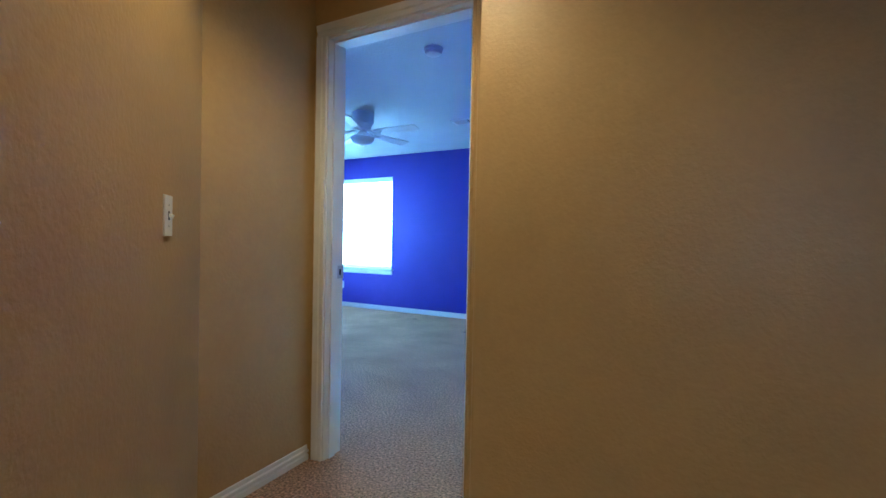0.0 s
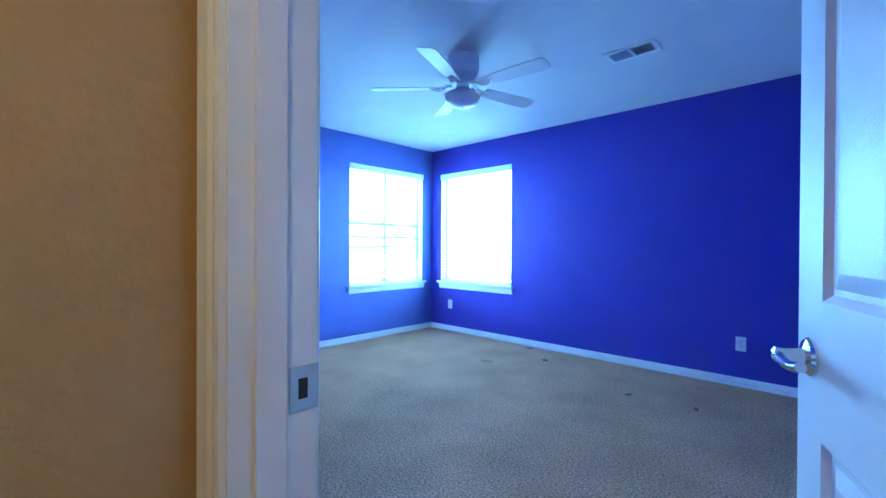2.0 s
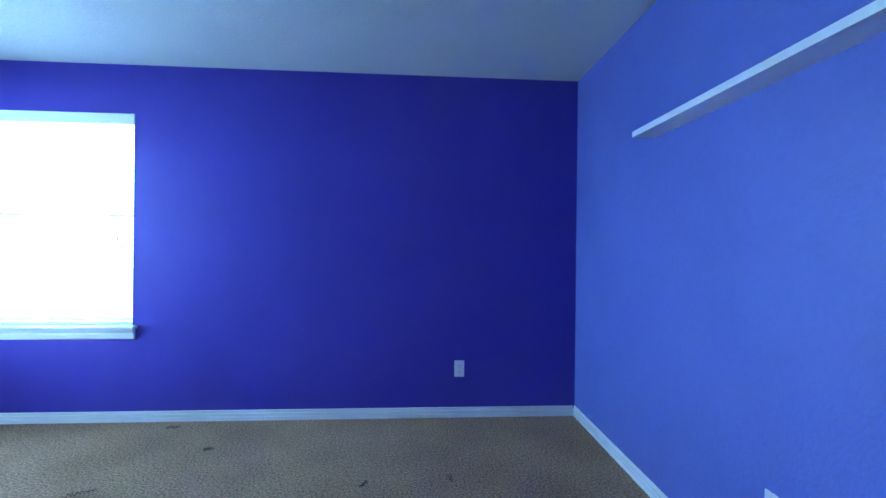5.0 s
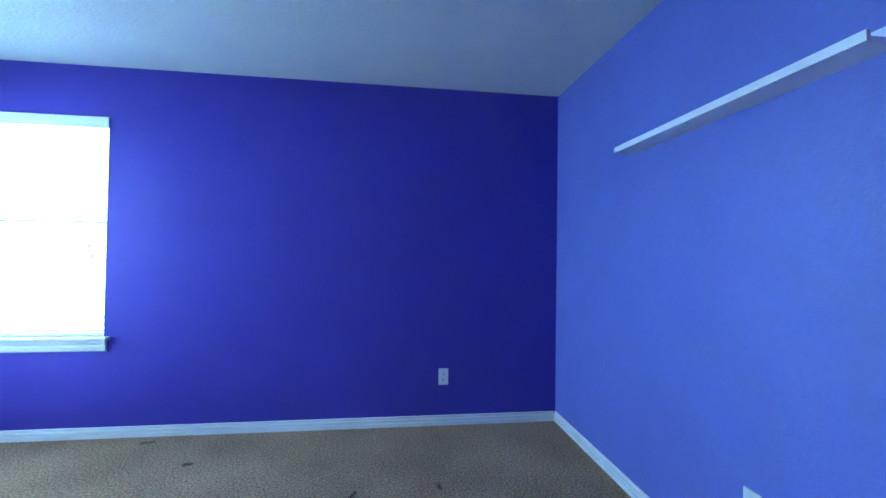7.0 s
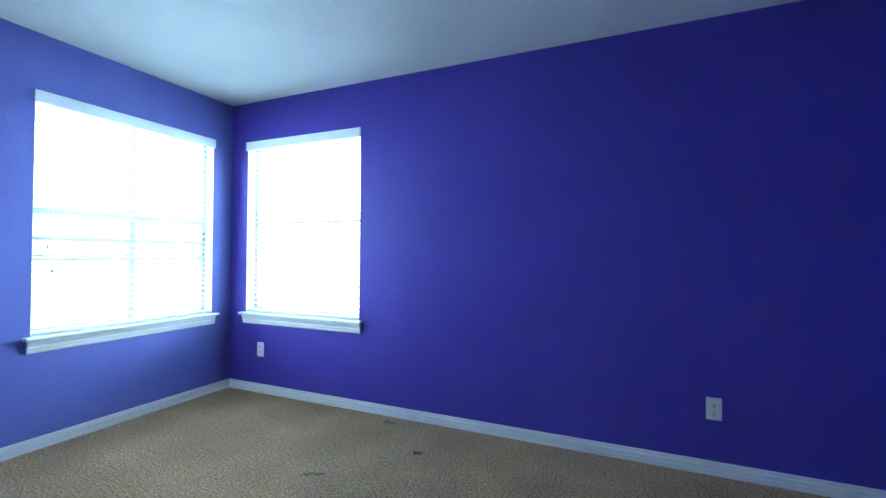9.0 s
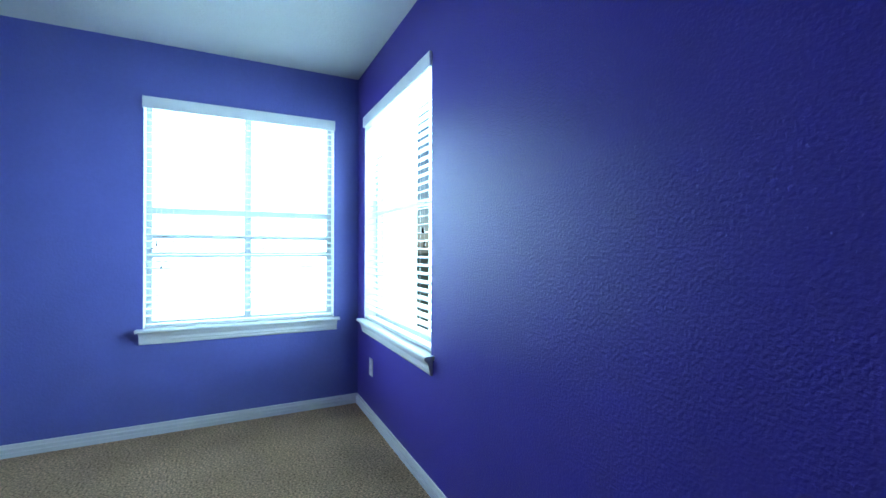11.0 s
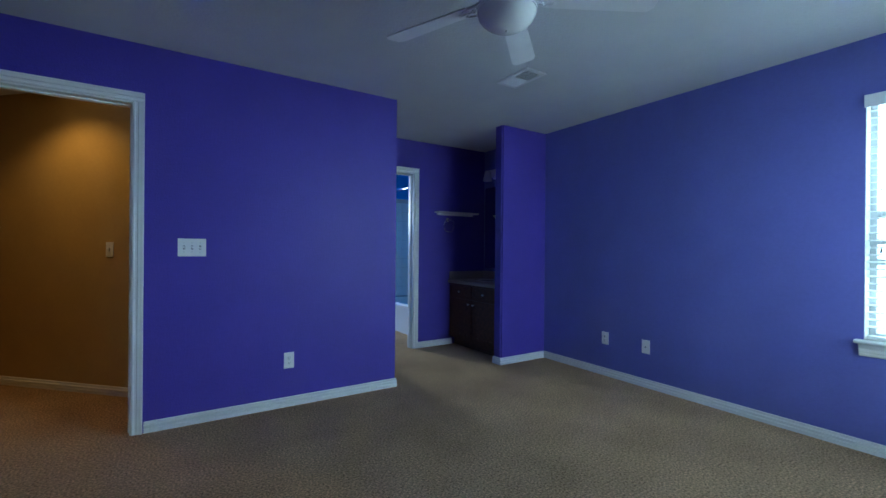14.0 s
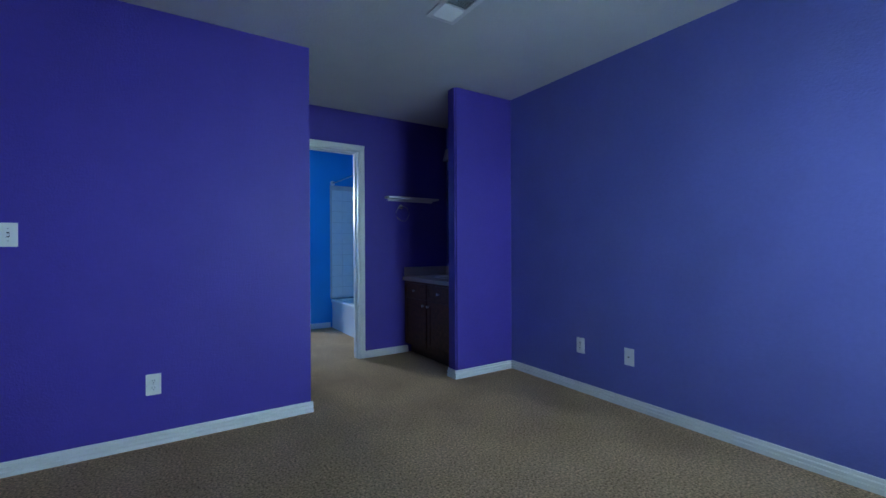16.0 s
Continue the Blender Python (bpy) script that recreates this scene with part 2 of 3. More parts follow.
wall_run("wall_recess_back", 0, 2.6, BACK - 0.12, BACK, "x", (BATH_X0, BATH_X1, 0, BATH_H), [INDIGO, BATH_BLUE],
         lambda n, c: 1 if n.y < -0.5 else 0, "indigo painted drywall round the bathroom doorway")


def pier():
    bm = bmesh.new()
    box(bm, 0, 0.616, PIER - 0.12, PIER, 0, H)
    edges = [e for e in bm.edges if all(v.co.x > 0.6 for v in e.verts) and abs(e.verts[0].co.z - e.verts[1].co.z) > 1]
    bmesh.ops.bevel(bm, geom=edges, offset=0.014, segments=4, affect="EDGES")
    structure("wall_pier", bm, INDIGO, "indigo painted pier beside the vanity nook")


pier()


def hall_walls():
    bm = bmesh.new()
    box(bm, 3.44, 3.563, -4.60, SOUTH - 0.12, 0, H)
    structure("wall_hall_stub", bm, TAN, "tan painted textured drywall beside the doorway")
    bm = bmesh.new()
    n = Vector((-1, -1)).normalized() * 0.12
    pts = [(3.563, -4.543), (4.75, -5.730), (4.75 + n.x, -5.730 + n.y), (3.563 + n.x, -4.543 + n.y)]
    low = [bm.verts.new((x, y, 0)) for x, y in pts]
    high = [bm.verts.new((x, y, H)) for x, y in pts]
    for k in range(4):
        bm.faces.new((low[k], low[(k + 1) % 4], high[(k + 1) % 4], high[k]))
    bm.faces.new(low)
    bm.faces.new(high)
    structure("wall_hall_diagonal", bm, TAN, "tan painted textured drywall set at an angle")
    bm = bmesh.new()
    box(bm, 4.63, 4.745, -11.5, -5.76, 0, H)
    structure("wall_hall_west", bm, TAN, "tan painted drywall of the landing")
    bm = bmesh.new()
    box(bm, RETURN_X, 8.0, RETURN_Y, SOUTH - 0.12, 0, H)
    edges = [e for e in bm.edges if all(v.co.x < RETURN_X + 0.1 and v.co.y < RETURN_Y + 0.1 for v in e.verts)]
    bmesh.ops.bevel(bm, geom=edges, offset=0.020, segments=6, affect="EDGES")
    structure("wall_hall_return", bm, TAN, "tan painted textured drywall with a rounded corner beside the doorway")
    bm = bmesh.new()
    box(bm, 8.0, 8.12, -11.5, SOUTH, 0, H)
    structure("wall_hall_east", bm, TAN, "tan painted drywall of the landing")
    wall_run("wall_landing_end", 4.60, 8.12, -11.62, -11.5, "x", (6.40, 7.50, 1.04, 2.04), [TAN], lambda n, c: 0,
             "tan painted drywall with the landing window")


hall_walls()


def bath_walls():
    bm = bmesh.new()
    box(bm, 0, 1.20, -6.92, -6.80, 0, H)
    structure("wall_bath_tub_end", bm, BATH_BLUE, "bright blue painted drywall at the end of the bathtub")
    bm = bmesh.new()
    box(bm, 2.48, 2.60, -7.86, BACK - 0.12, 0, H)
    structure("wall_bath_east", bm, BATH_BLUE, "bright blue painted bathroom drywall")
    bm = bmesh.new()
    box(bm, 1.08, 1.20, -7.74, -6.92, 0, H)
    structure("wall_bath_alcove", bm, BATH_BLUE, "bright blue painted alcove drywall")
    wall_run("wall_bath_south", 0.80, 2.60, -7.86, -7.74, "x", (1.6, 2.2, 1.6, 2.1), [BATH_BLUE], lambda n, c: 0,
             "bright blue painted drywall with a small high window")


bath_walls()


def slab(name, z0, z1, material, label, category, rects):
    bm = bmesh.new()
    for x0, x1, y0, y1 in rects:
        box(bm, x0, x1, y0, y1, z0, z1)
    structure(name, bm, material, label, category)


PLAN = [(-0.14, 4.555, -11.62, 0.14), (4.555, 8.12, -11.62, SOUTH)]
slab("floor", -0.06, 0, CARPET, "worn beige cut-pile carpet", "floor", PLAN)
slab("ceiling", H, H + 0.1, CEILING, "white textured ceiling", "ceiling", PLAN)

BASE = [(0, 0), (0.014, 0), (0.015, 0.024), (0.005, 0.027), (0.005, 0.033), (0.0145, 0.036), (0.0145, 0.048),
        (0.005, 0.051), (0.005, 0.059), (0.005, 0.068), (0, 0.071)]


def baseboard(a, b, out):
    bm = extrude_profile(bmesh.new(), BASE, (*a, 0), (*b, 0), (*out, 0), (0, 0, 1))
    tagged(part("baseboard", bm, TRIM), "white ridged wooden baseboard", "baseboard", kind="structure")


baseboard((0.014, 0), (EAST - 0.014, 0), (0, -1))
baseboard((0, PIER), (0, 0), (1, 0))
baseboard((EAST, SOUTH), (EAST, 0), (-1, 0))
baseboard((1.830 - 0.014, SOUTH), (DOOR_X0 - 0.062, SOUTH), (0, 1))
baseboard((0.014, PIER), (0.616 + 0.014, PIER), (0, 1))
baseboard((0.616, PIER - 0.12), (0.616, PIER), (1, 0))
baseboard((1.830, BACK), (1.830, SOUTH), (-1, 0))
baseboard((0.50, BACK), (BATH_X0 - 0.062, BACK), (0, 1))
baseboard((3.563, -4.543), (3.563, SOUTH - 0.14), (1, 0))
S = math.sqrt(0.5)
baseboard((3.563, -4.543), (4.75, -5.730), (S, S))
baseboard((RETURN_X - 0.014, RETURN_Y), (8.0, RETURN_Y), (0, -1))
baseboard((RETURN_X, RETURN_Y), (RETURN_X, SOUTH - 0.14), (-1, 0))
baseboard((0.74, -6.80), (1.20, -6.80), (0, 1))
baseboard((4.72, -11.5), (8.0, -11.5), (0, 1))

CASE = [(0, 0), (0.010, 0), (0.013, 0.004), (0.013, 0.012), (0.009, 0.015), (0.009, 0.026), (0.014, 0.030), (0.016, 0.044),
        (0.018, 0.050), (0.018, 0.058), (0, 0.060)]


def door_frame(name, x0, x1, height, y0, y1, label, sides=(1, -1), right_wide=0.060, strike=True, hall_casing=None):
    """Jambs, stop and casings of a doorway in a wall between y0 and y1."""
    ob = tagged(empty(name, pose((x0 + x1) / 2, (y0 + y1) / 2, 0)), label, "door frame", kind="structure")
    inv = ob.matrix_basis.inverted()

    def add(n, bm, mat=TRIM, lab=""):
        bmesh.ops.transform(bm, matrix=inv, verts=bm.verts)
        return part(n, bm, mat, ob, lab)
    add("jamb", box(bmesh.new(), x0 - 0.004, x0 + 0.012, y0 - 0.002, y1 + 0.002, 0, height, 0.002))
    add("jamb", box(bmesh.new(), x1 - 0.012, x1 + 0.004, y0 - 0.002, y1 + 0.002, 0, height, 0.002))
    add("head_jamb", box(bmesh.new(), x0 + 0.012, x1 - 0.012, y0 - 0.002, y1 + 0.002, height - 0.014, height + 0.004, 0.002))
    mid = (y0 + y1) / 2
    add("door_stop", box(bmesh.new(), x0 + 0.012, x0 + 0.022, mid - 0.03, mid + 0.012, 0, height - 0.014, 0.002))
    add("door_stop", box(bmesh.new(), x1 - 0.022, x1 - 0.012, mid - 0.03, mid + 0.012, 0, height - 0.014, 0.002))
    add("door_stop", box(bmesh.new(), x0 + 0.022, x1 - 0.022, mid - 0.03, mid + 0.012, height - 0.024, height - 0.014, 0.002))
    for s in sides:
        y = y1 if s > 0 else y0
        far = right_wide if s > 0 else 0.060
        wide = [(o, u * far / 0.060) for o, u in CASE]
        add("casing", extrude_profile(bmesh.new(), CASE, (x0 + 0.004, y, 0), (x0 + 0.004, y, height - 0.004), (0, s, 0), (-1, 0, 0)))
        # the right casing on the hall side takes the wall's tan colour
        painted = s < 0 and hall_casing is not None
        add("casing", extrude_profile(bmesh.new(), wide, (x1 - 0.004, y, 0), (x1 - 0.004, y, height - 0.004), (0, s, 0), (1, 0, 0)),
            hall_casing if painted else TRIM, "casing in the same tan as the wall" if painted else "")
        add("head_casing", extrude_profile(bmesh.new(), CASE, (x0 - 0.056, y, height - 0.004), (x1 - 0.004 + far, y, height - 0.004),
                                           (0, s, 0), (0, 0, 1)))
    if strike:
        plate = add("strike_plate", box(bmesh.new(), x0 + 0.011, x0 + 0.0145, y1 - 0.040, y1 + 0.004, 0.893, 0.958, 0.0012), SATIN, "satin nickel strike plate")
        bm = box(bmesh.new(), x0 + 0.0135, x0 + 0.0152, y1 - 0.028, y1 - 0.014, 0.911, 0.940)
        bmesh.ops.transform(bm, matrix=inv, verts=bm.verts)
        part("latch_hole", bm, SLOT, plate, "dark latch hole")
    return ob


door_frame("door_frame_bedroom", DOOR_X0, DOOR_X1, DOOR_H, SOUTH - 0.12, SOUTH, "white painted moulded frame of the bedroom doorway",
           right_wide=0.016, hall_casing=TAN)
door_frame("door_frame_bathroom", BATH_X0, BATH_X1, BATH_H, BACK - 0.12, BACK, "white painted moulded frame of the bathroom doorway", strike=False)


# ---- windows with blinds ----
def window(name, m, wide, rails, mullion, label):
    """Local frame: x along the wall from 0, y outward, z up from the floor; the room face is y = 0."""
    ob = tagged(empty(name, m), label, "window", kind="structure")
    z0, z1 = WIN_Z0 + 0.016, WIN_Z1
    y0, y1 = 0.085, 0.135
    f = 0.035
    part("jamb_liner", box(bmesh.new(), 0, 0.004, 0.0, y0, z0, z1), TRIM, ob)
    part("jamb_liner", box(bmesh.new(), wide - 0.004, wide, 0.0, y0, z0, z1), TRIM, ob)
    part("head_liner", box(bmesh.new(), 0.004, wide - 0.004, 0.0, y0, z1 - 0.004, z1), TRIM, ob)
    fr = part("window_frame", box(bmesh.new(), 0, f, y0, y1, z0, z1, 0.003), VINYL, ob)
    part("side_rail", box(bmesh.new(), wide - f, wide, y0, y1, z0, z1, 0.003), VINYL, fr)
    part("bottom_rail", box(bmesh.new(), f, wide - f, y0, y1, z0, z0 + f, 0.003), VINYL, fr)
    part("top_rail", box(bmesh.new(), f, wide - f, y0, y1, z1 - f, z1, 0.003), VINYL, fr)
    for z, h in rails:
        part("sash_rail", box(bmesh.new(), f, wide - f, y0 + 0.004, y1 - 0.004, z - h / 2, z + h / 2, 0.002), VINYL, fr)
    if mullion:
        part("mullion", box(bmesh.new(), mullion - 0.022, mullion + 0.022, y0 - 0.002, y1 - 0.002, z0 + f, z1 - f, 0.002), VINYL, fr)
    pane = part("pane", box(bmesh.new(), f - 0.004, wide - f + 0.004, 0.108, 0.112, z0 + f - 0.004, z1 - f + 0.004), GLASS, ob, "clear window glass")
    pane.visible_shadow = False
    # stool with rounded nose and moulded apron
    nose = [(-0.045, 0), (-0.051, 0.005), (-0.051, 0.015), (-0.045, 0.020), (0.10, 0.020), (0.10, 0)]
    bm = bmesh.new()
    extrude_profile(bm, [(o, u) for o, u in nose if o < 0.0] + [(0, 0.020), (0, 0)], (-0.035, 0, WIN_Z0 - 0.004), (wide + 0.035, 0, WIN_Z0 - 0.004), (0, 1, 0), (0, 0, 1))
    box(bm, 0.001, wide - 0.001, 0, 0.088, WIN_Z0 - 0.004, WIN_Z0 + 0.016)
    part("window_sill", bm, TRIM, ob)
    apron = [(0, 0), (-0.010, 0), (-0.016, 0.010), (-0.016, 0.022), (-0.020, 0.027), (-0.020, 0.044), (-0.028, 0.058), (-0.034, 0.075), (0, 0.075)]
    part("apron", extrude_profile(bmesh.new(), apron, (-0.018, 0, WIN_Z0 - 0.079), (wide + 0.018, 0, WIN_Z0 - 0.079), (0, 1, 0), (0, 0, 1)), TRIM, ob)
    return ob


def slat_mesh(wide):
    bm = bmesh.new()
    n, half, thick = 6, 0.024, 0.0028
    top, low = [], []
    for k in range(n + 1):
        y = -half + 2 * half * k / n
        z = 0.003 * (1 - (y / half) ** 2)
        top.append((y, z + thick))
        low.append((y, z))
    prof = top + low[::-1]
    extrude_profile(bm, prof, (0.008, 0, 0), (wide - 0.008, 0, 0), (0, 1, 0), (0, 0, 1))
    return mesh_of("slat", bm, SLAT)


def blind(m, wide, tilt, pull, label):
    ob = tagged(empty("window_blind", m), label, "window blind", group="window blinds")
    part("valance", box(bmesh.new(), -0.004, wide + 0.004, -0.016, -0.004, WIN_Z1 - 0.066, WIN_Z1 + 0.006, 0.003), SLAT, ob)
    part("headrail", box(bmesh.new(), 0.006, wide - 0.006, 0.006, 0.056, WIN_Z1 - 0.050, WIN_Z1 - 0.006, 0.002), SLAT, ob)
    me = slat_mesh(wide)
    rng = random.Random(int(wide * 1000))
    z = WIN_Z1 - 0.085
    while z > WIN_Z0 + 0.075:
        s = new("slat", me)
        s.parent = ob
        s.matrix_basis = pose(0, 0.036, z, tilt + rng.uniform(-2, 2), rng.uniform(-0.12, 0.12), 0)
        z -= 0.0425
    part("bottom_rail", box(bmesh.new(), 0.008, wide - 0.008, 0.012, 0.060, WIN_Z0 + 0.022, WIN_Z0 + 0.040, 0.004), SLAT, ob)
    for x in (0.16, wide / 2, wide - 0.16):
        part("ladder_cord", tube(bmesh.new(), [(x, 0.010, WIN_Z0 + 0.03), (x, 0.010, WIN_Z1 - 0.05)], 0.0012, 6), SLAT, ob)
    for dx, z_end in pull:
        part("pull_cord", tube(bmesh.new(), [(dx, -0.002, z_end), (dx + 0.004, -0.002, WIN_Z1 - 0.06)], 0.0012, 6), SLAT, ob)
        part("cord_tassel", lathe(bmesh.new(), [(0.002, 0.030), (0.005, 0.024), (0.006, 0.008), (0.008, 0.0)],
                                  Matrix.Translation((dx, -0.002, z_end - 0.03)), 12), DARK_METAL, ob, "dark cord tassel", True)
    return ob


M_W1 = Matrix.Translation((0, W1[0], 0)) @ pose(0, 0, 0, 0, 0, 90)
M_W2 = pose(W2[0], 0, 0)
window("window_1", M_W1, W1[1] - W1[0], [(1.402, 0.036), (1.240, 0.034), (1.118, 0.038)], 0.592, "white vinyl window with moulded sill and apron")
window("window_2", M_W2, W2[1] - W2[0], [(1.415, 0.022)], 0, "white vinyl window with moulded sill and apron")
blind(M_W1, W1[1] - W1[0], 8, [(0.07, 1.20), (0.095, 1.06)], "white slatted window blind, lowered with slats open")
blind(M_W2, W2[1] - W2[0], 8, [(1.05, 1.27), (1.072, 1.20)], "white slatted window blind, lowered with slats open")


def landing_window():
    ob = tagged(empty("window_3", pose(6.40, -11.5, 0)), "white window at the end of the landing", "window", kind="structure")
    for x0, x1, z0, z1 in ((0, 0.04, 1.04, 2.04), (1.06, 1.10, 1.04, 2.04), (0.04, 1.06, 1.04, 1.08), (0.04, 1.06, 2.00, 2.04),
                           (0.04, 1.06, 1.60, 1.64), (0.535, 0.565, 1.08, 1.60), (0.535, 0.565, 1.64, 2.00)):
        part("window_frame", box(bmesh.new(), x0, x1, -0.09, -0.04, z0, z1, 0.003), VINYL, ob)
    p = part("pane", box(bmesh.new(), 0.03, 1.07, -0.068, -0.064, 1.07, 2.01), GLASS, ob)
    p.visible_shadow = False


landing_window()


# ---- bedroom door ----
def lever(m, parent):
    base = part("lever_handle", lathe(bmesh.new(), [(0.033, 0), (0.033, 0.004), (0.029, 0.009), (0.014, 0.012), (0.012, 0.040), (0.013, 0.052), (0.006, 0.056)]),
                CHROME, parent, "chrome lever handle", True, m)
    bm = bmesh.new()
    tube(bm, [(0, 0, 0.046), (-0.02, 0.002, 0.048), (-0.05, 0.004, 0.050), (-0.085, 0.001, 0.049), (-0.108, -0.004, 0.047)], 0.0085, 12)
    part("lever", bm, CHROME, base, "", True)


def panel_door(name, m, wide, high, label, handles=True, hinges=True):
    """A six-panel leaf: x from the hinge edge, y through its thickness, z up."""
    ob = tagged(empty(name, m), label, "door", kind="structure")
    t = 0.035
    st = 0.105
    mid = 0.095
    rows = [(0.23, 0.80), (1.03, 1.60), (1.70, high - 0.11)]
    cols = [(st, (wide - mid) / 2), ((wide + mid) / 2, wide - st)]
    bm = bmesh.new()
    box(bm, 0, st, -t, 0, 0, high, 0.0015)
    box(bm, wide - st, wide, -t, 0, 0, high, 0.0015)
    zs = [0] + [v for r in rows for v in r] + [high]
    for k in range(0, len(zs), 2):
        box(bm, st, wide - st, -t, 0, zs[k], zs[k + 1])
    for a, b in rows:
        box(bm, (wide - mid) / 2, (wide + mid) / 2, -t, 0, a, b)
    part("leaf", bm, DOOR_PAINT, ob)
    for a, b in rows:
        for c, d in cols:
            bm = bmesh.new()
            # bevelled field on both faces
            for side in (0, 1):
                y_in, y_out = (-0.010, -0.003) if side == 0 else (-t + 0.010, -t + 0.003)
                y_edge = -0.0005 if side == 0 else -t + 0.0005
                loops = []
                for inset, y in ((0, y_edge), (0.012, y_in), (0.022, y_in), (0.048, y_out)):
                    loops.append([bm.verts.new(v) for v in ((c + inset, y, a + inset), (d - inset, y, a + inset),
                                                            (d - inset, y, b - inset), (c + inset, y, b - inset))])
                for p, q in zip(loops, loops[1:]):
                    for k in range(4):
                        bm.faces.new((p[k], p[(k + 1) % 4], q[(k + 1) % 4], q[k]))
                bm.faces.new(loops[-1])
            part("panel", bm, DOOR_PAINT, ob)
    if handles:
        lever(pose(wide - 0.062, 0, 0.93, -90, 0, 0), ob)
        lever(Matrix.Translation((wide - 0.062, -t, 0.93)) @ pose(0, 0, 0, 90, 0, 0), ob)
        pl = part("latch_plate", box(bmesh.new(), wide - 0.001, wide + 0.0015, -t + 0.005, -0.005, 0.900, 0.960, 0.0008), SATIN, ob, "dark nickel latch plate")
        part("latch_bolt", box(bmesh.new(), wide + 0.0015, wide + 0.008, -t + 0.011, -0.011, 0.921, 0.940, 0.002), SATIN, pl)
    if hinges:
        for z in (0.19, 1.06, 1.84):
            hg = part("hinge", box(bmesh.new(), -0.0022, 0.0005, -t + 0.001, -0.004, z, z + 0.09, 0.0008), SATIN, ob, "satin nickel hinge leaf")
            part("hinge_knuckle", tube(bmesh.new(), [(-0.003, 0.005, z), (-0.003, 0.005, z + 0.09)], 0.006, 12), SATIN, hg, "", True)
            for k in range(3):
                part("screw", lathe(bmesh.new(), [(0.004, 0), (0.004, 0.0012), (0.002, 0.0016)],
                                    Matrix.Translation((-0.0022, -0.012 - 0.010 * (k % 2), z + 0.015 + 0.03 * k)) @ pose(0, 0, 0, 0, -90, 0), 8), CHROME, hg)
    return ob


panel_door("door_1", pose(DOOR_X1 - 0.012, SOUTH + 0.006, 0.012, 0, 0, DOOR_ANGLE), 0.744, 2.045,
           "white painted six-panel bedroom door standing open")


# ---- ceiling fan ----
def ceiling_fan(m, label, metal, blade_mat, bowl_mat, radius, turn, drop=0.0, bowl_r=0.122, flush=False):
    ob = tagged(empty("ceiling_fan", m), label, "ceiling fan")
    if drop and not flush:
        part("downrod", tube(bmesh.new(), [(0, 0, 0), (0, 0, -drop - 0.02)], 0.012, 10), metal, ob, "", True)
    dz = Matrix.Translation((0, 0, -drop))
    part("motor_housing", lathe(bmesh.new(), [(0.100, drop if flush else 0), (0.112, (drop if flush else 0) - 0.004), (0.112, -0.075), (0.106, -0.092), (0.100, -0.096), (0.100, -0.104), (0.094, -0.112), (0.078, -0.150), (0.070, -0.160), (0.060, -0.164)], dz),
         metal, ob, "", True)
    part("switch_housing", lathe(bmesh.new(), [(0.046, -0.165), (0.046, -0.190), (0.058, -0.205), (0.100, -0.222), (0.122, -0.236), (0.127, -0.240), (0.127, -0.247), (0.110, -0.249)], dz),
         metal, ob, "", True)
    prof = [(bowl_r * math.cos(a * math.pi / 18), -0.246 - 0.078 * math.sin(a * math.pi / 18)) for a in range(0, 9)]
    part("light_bowl", lathe(bmesh.new(), prof + [(0.004, -0.325)], dz), bowl_mat, ob, "frosted glass bowl", True)
    part("finial", lathe(bmesh.new(), [(0.007, -0.323), (0.006, -0.328), (0.002, -0.332)], dz, 12), metal, ob, "", True)
    bm_blade = bmesh.new()
    inner, outer = 0.175, radius
    pts = []
    for k in range(9):
        s = k / 8
        pts.append((inner + (outer - inner - 0.035) * s, -(0.050 + 0.014 * s)))
    corner = [(outer - 0.035 + 0.035 * math.sin(a), -(0.029 + 0.035 * math.cos(a))) for a in (0.4, 0.8, 1.2, 1.57)]
    side = pts + corner
    outline = side + [(x, -y) for x, y in side[::-1]]
    lo = [bm_blade.verts.new((x, y, -0.0035)) for x, y in outline]
    hi = [bm_blade.verts.new((x, y, 0.0035)) for x, y in outline]
    n = len(outline)
    for k in range(n):
        bm_blade.faces.new((lo[k], lo[(k + 1) % n], hi[(k + 1) % n], hi[k]))
    bm_blade.faces.new(lo[::-1])
    bm_blade.faces.new(hi)
    blade = mesh_of("blade", bm_blade, blade_mat)
    bm_arm = bmesh.new()
    for s in (-1, 1):
        tube(bm_arm, [(0.075, s * 0.010, 0.008), (0.105, s * 0.016, 0.016), (0.135, s * 0.030, -0.004), (0.165, s * 0.036, -0.010), (0.205, s * 0.026, -0.008)], 0.0055, 8)
        tube(bm_arm, [(0.165, s * 0.036, -0.010), (0.150, s * 0.012, -0.006), (0.175, 0.0, -0.008), (0.225, 0, -0.008)], 0.0045, 8)
    for x, y in ((0.205, 0.026), (0.205, -0.026), (0.228, 0)):
        lathe(bm_arm, [(0.011, -0.010), (0.011, -0.004), (0.008, -0.0035)], Matrix.Translation((x, y, 0)), 10)
    arm = mesh_of("blade_bracket", bm_arm, metal, True)
    for k in range(5):
        place = Matrix.Translation((0, 0, -0.185 - drop)) @ pose(0, 0, 0, 0, 0, turn + 72 * k)
        a = new("blade_bracket", arm)
        a.parent, a.matrix_basis = ob, place
        b = new("blade", blade)
        b.parent, b.matrix_basis = ob, place @ pose(0, 0, 0, -12, 0, 0)
    return ob


ceiling_fan(pose(*FAN, H), "white five-blade ceiling fan with frosted bowl light", FAN_WHITE, FAN_WHITE, OPAL, FAN_R, FAN_TURN, 0.025, flush=True)


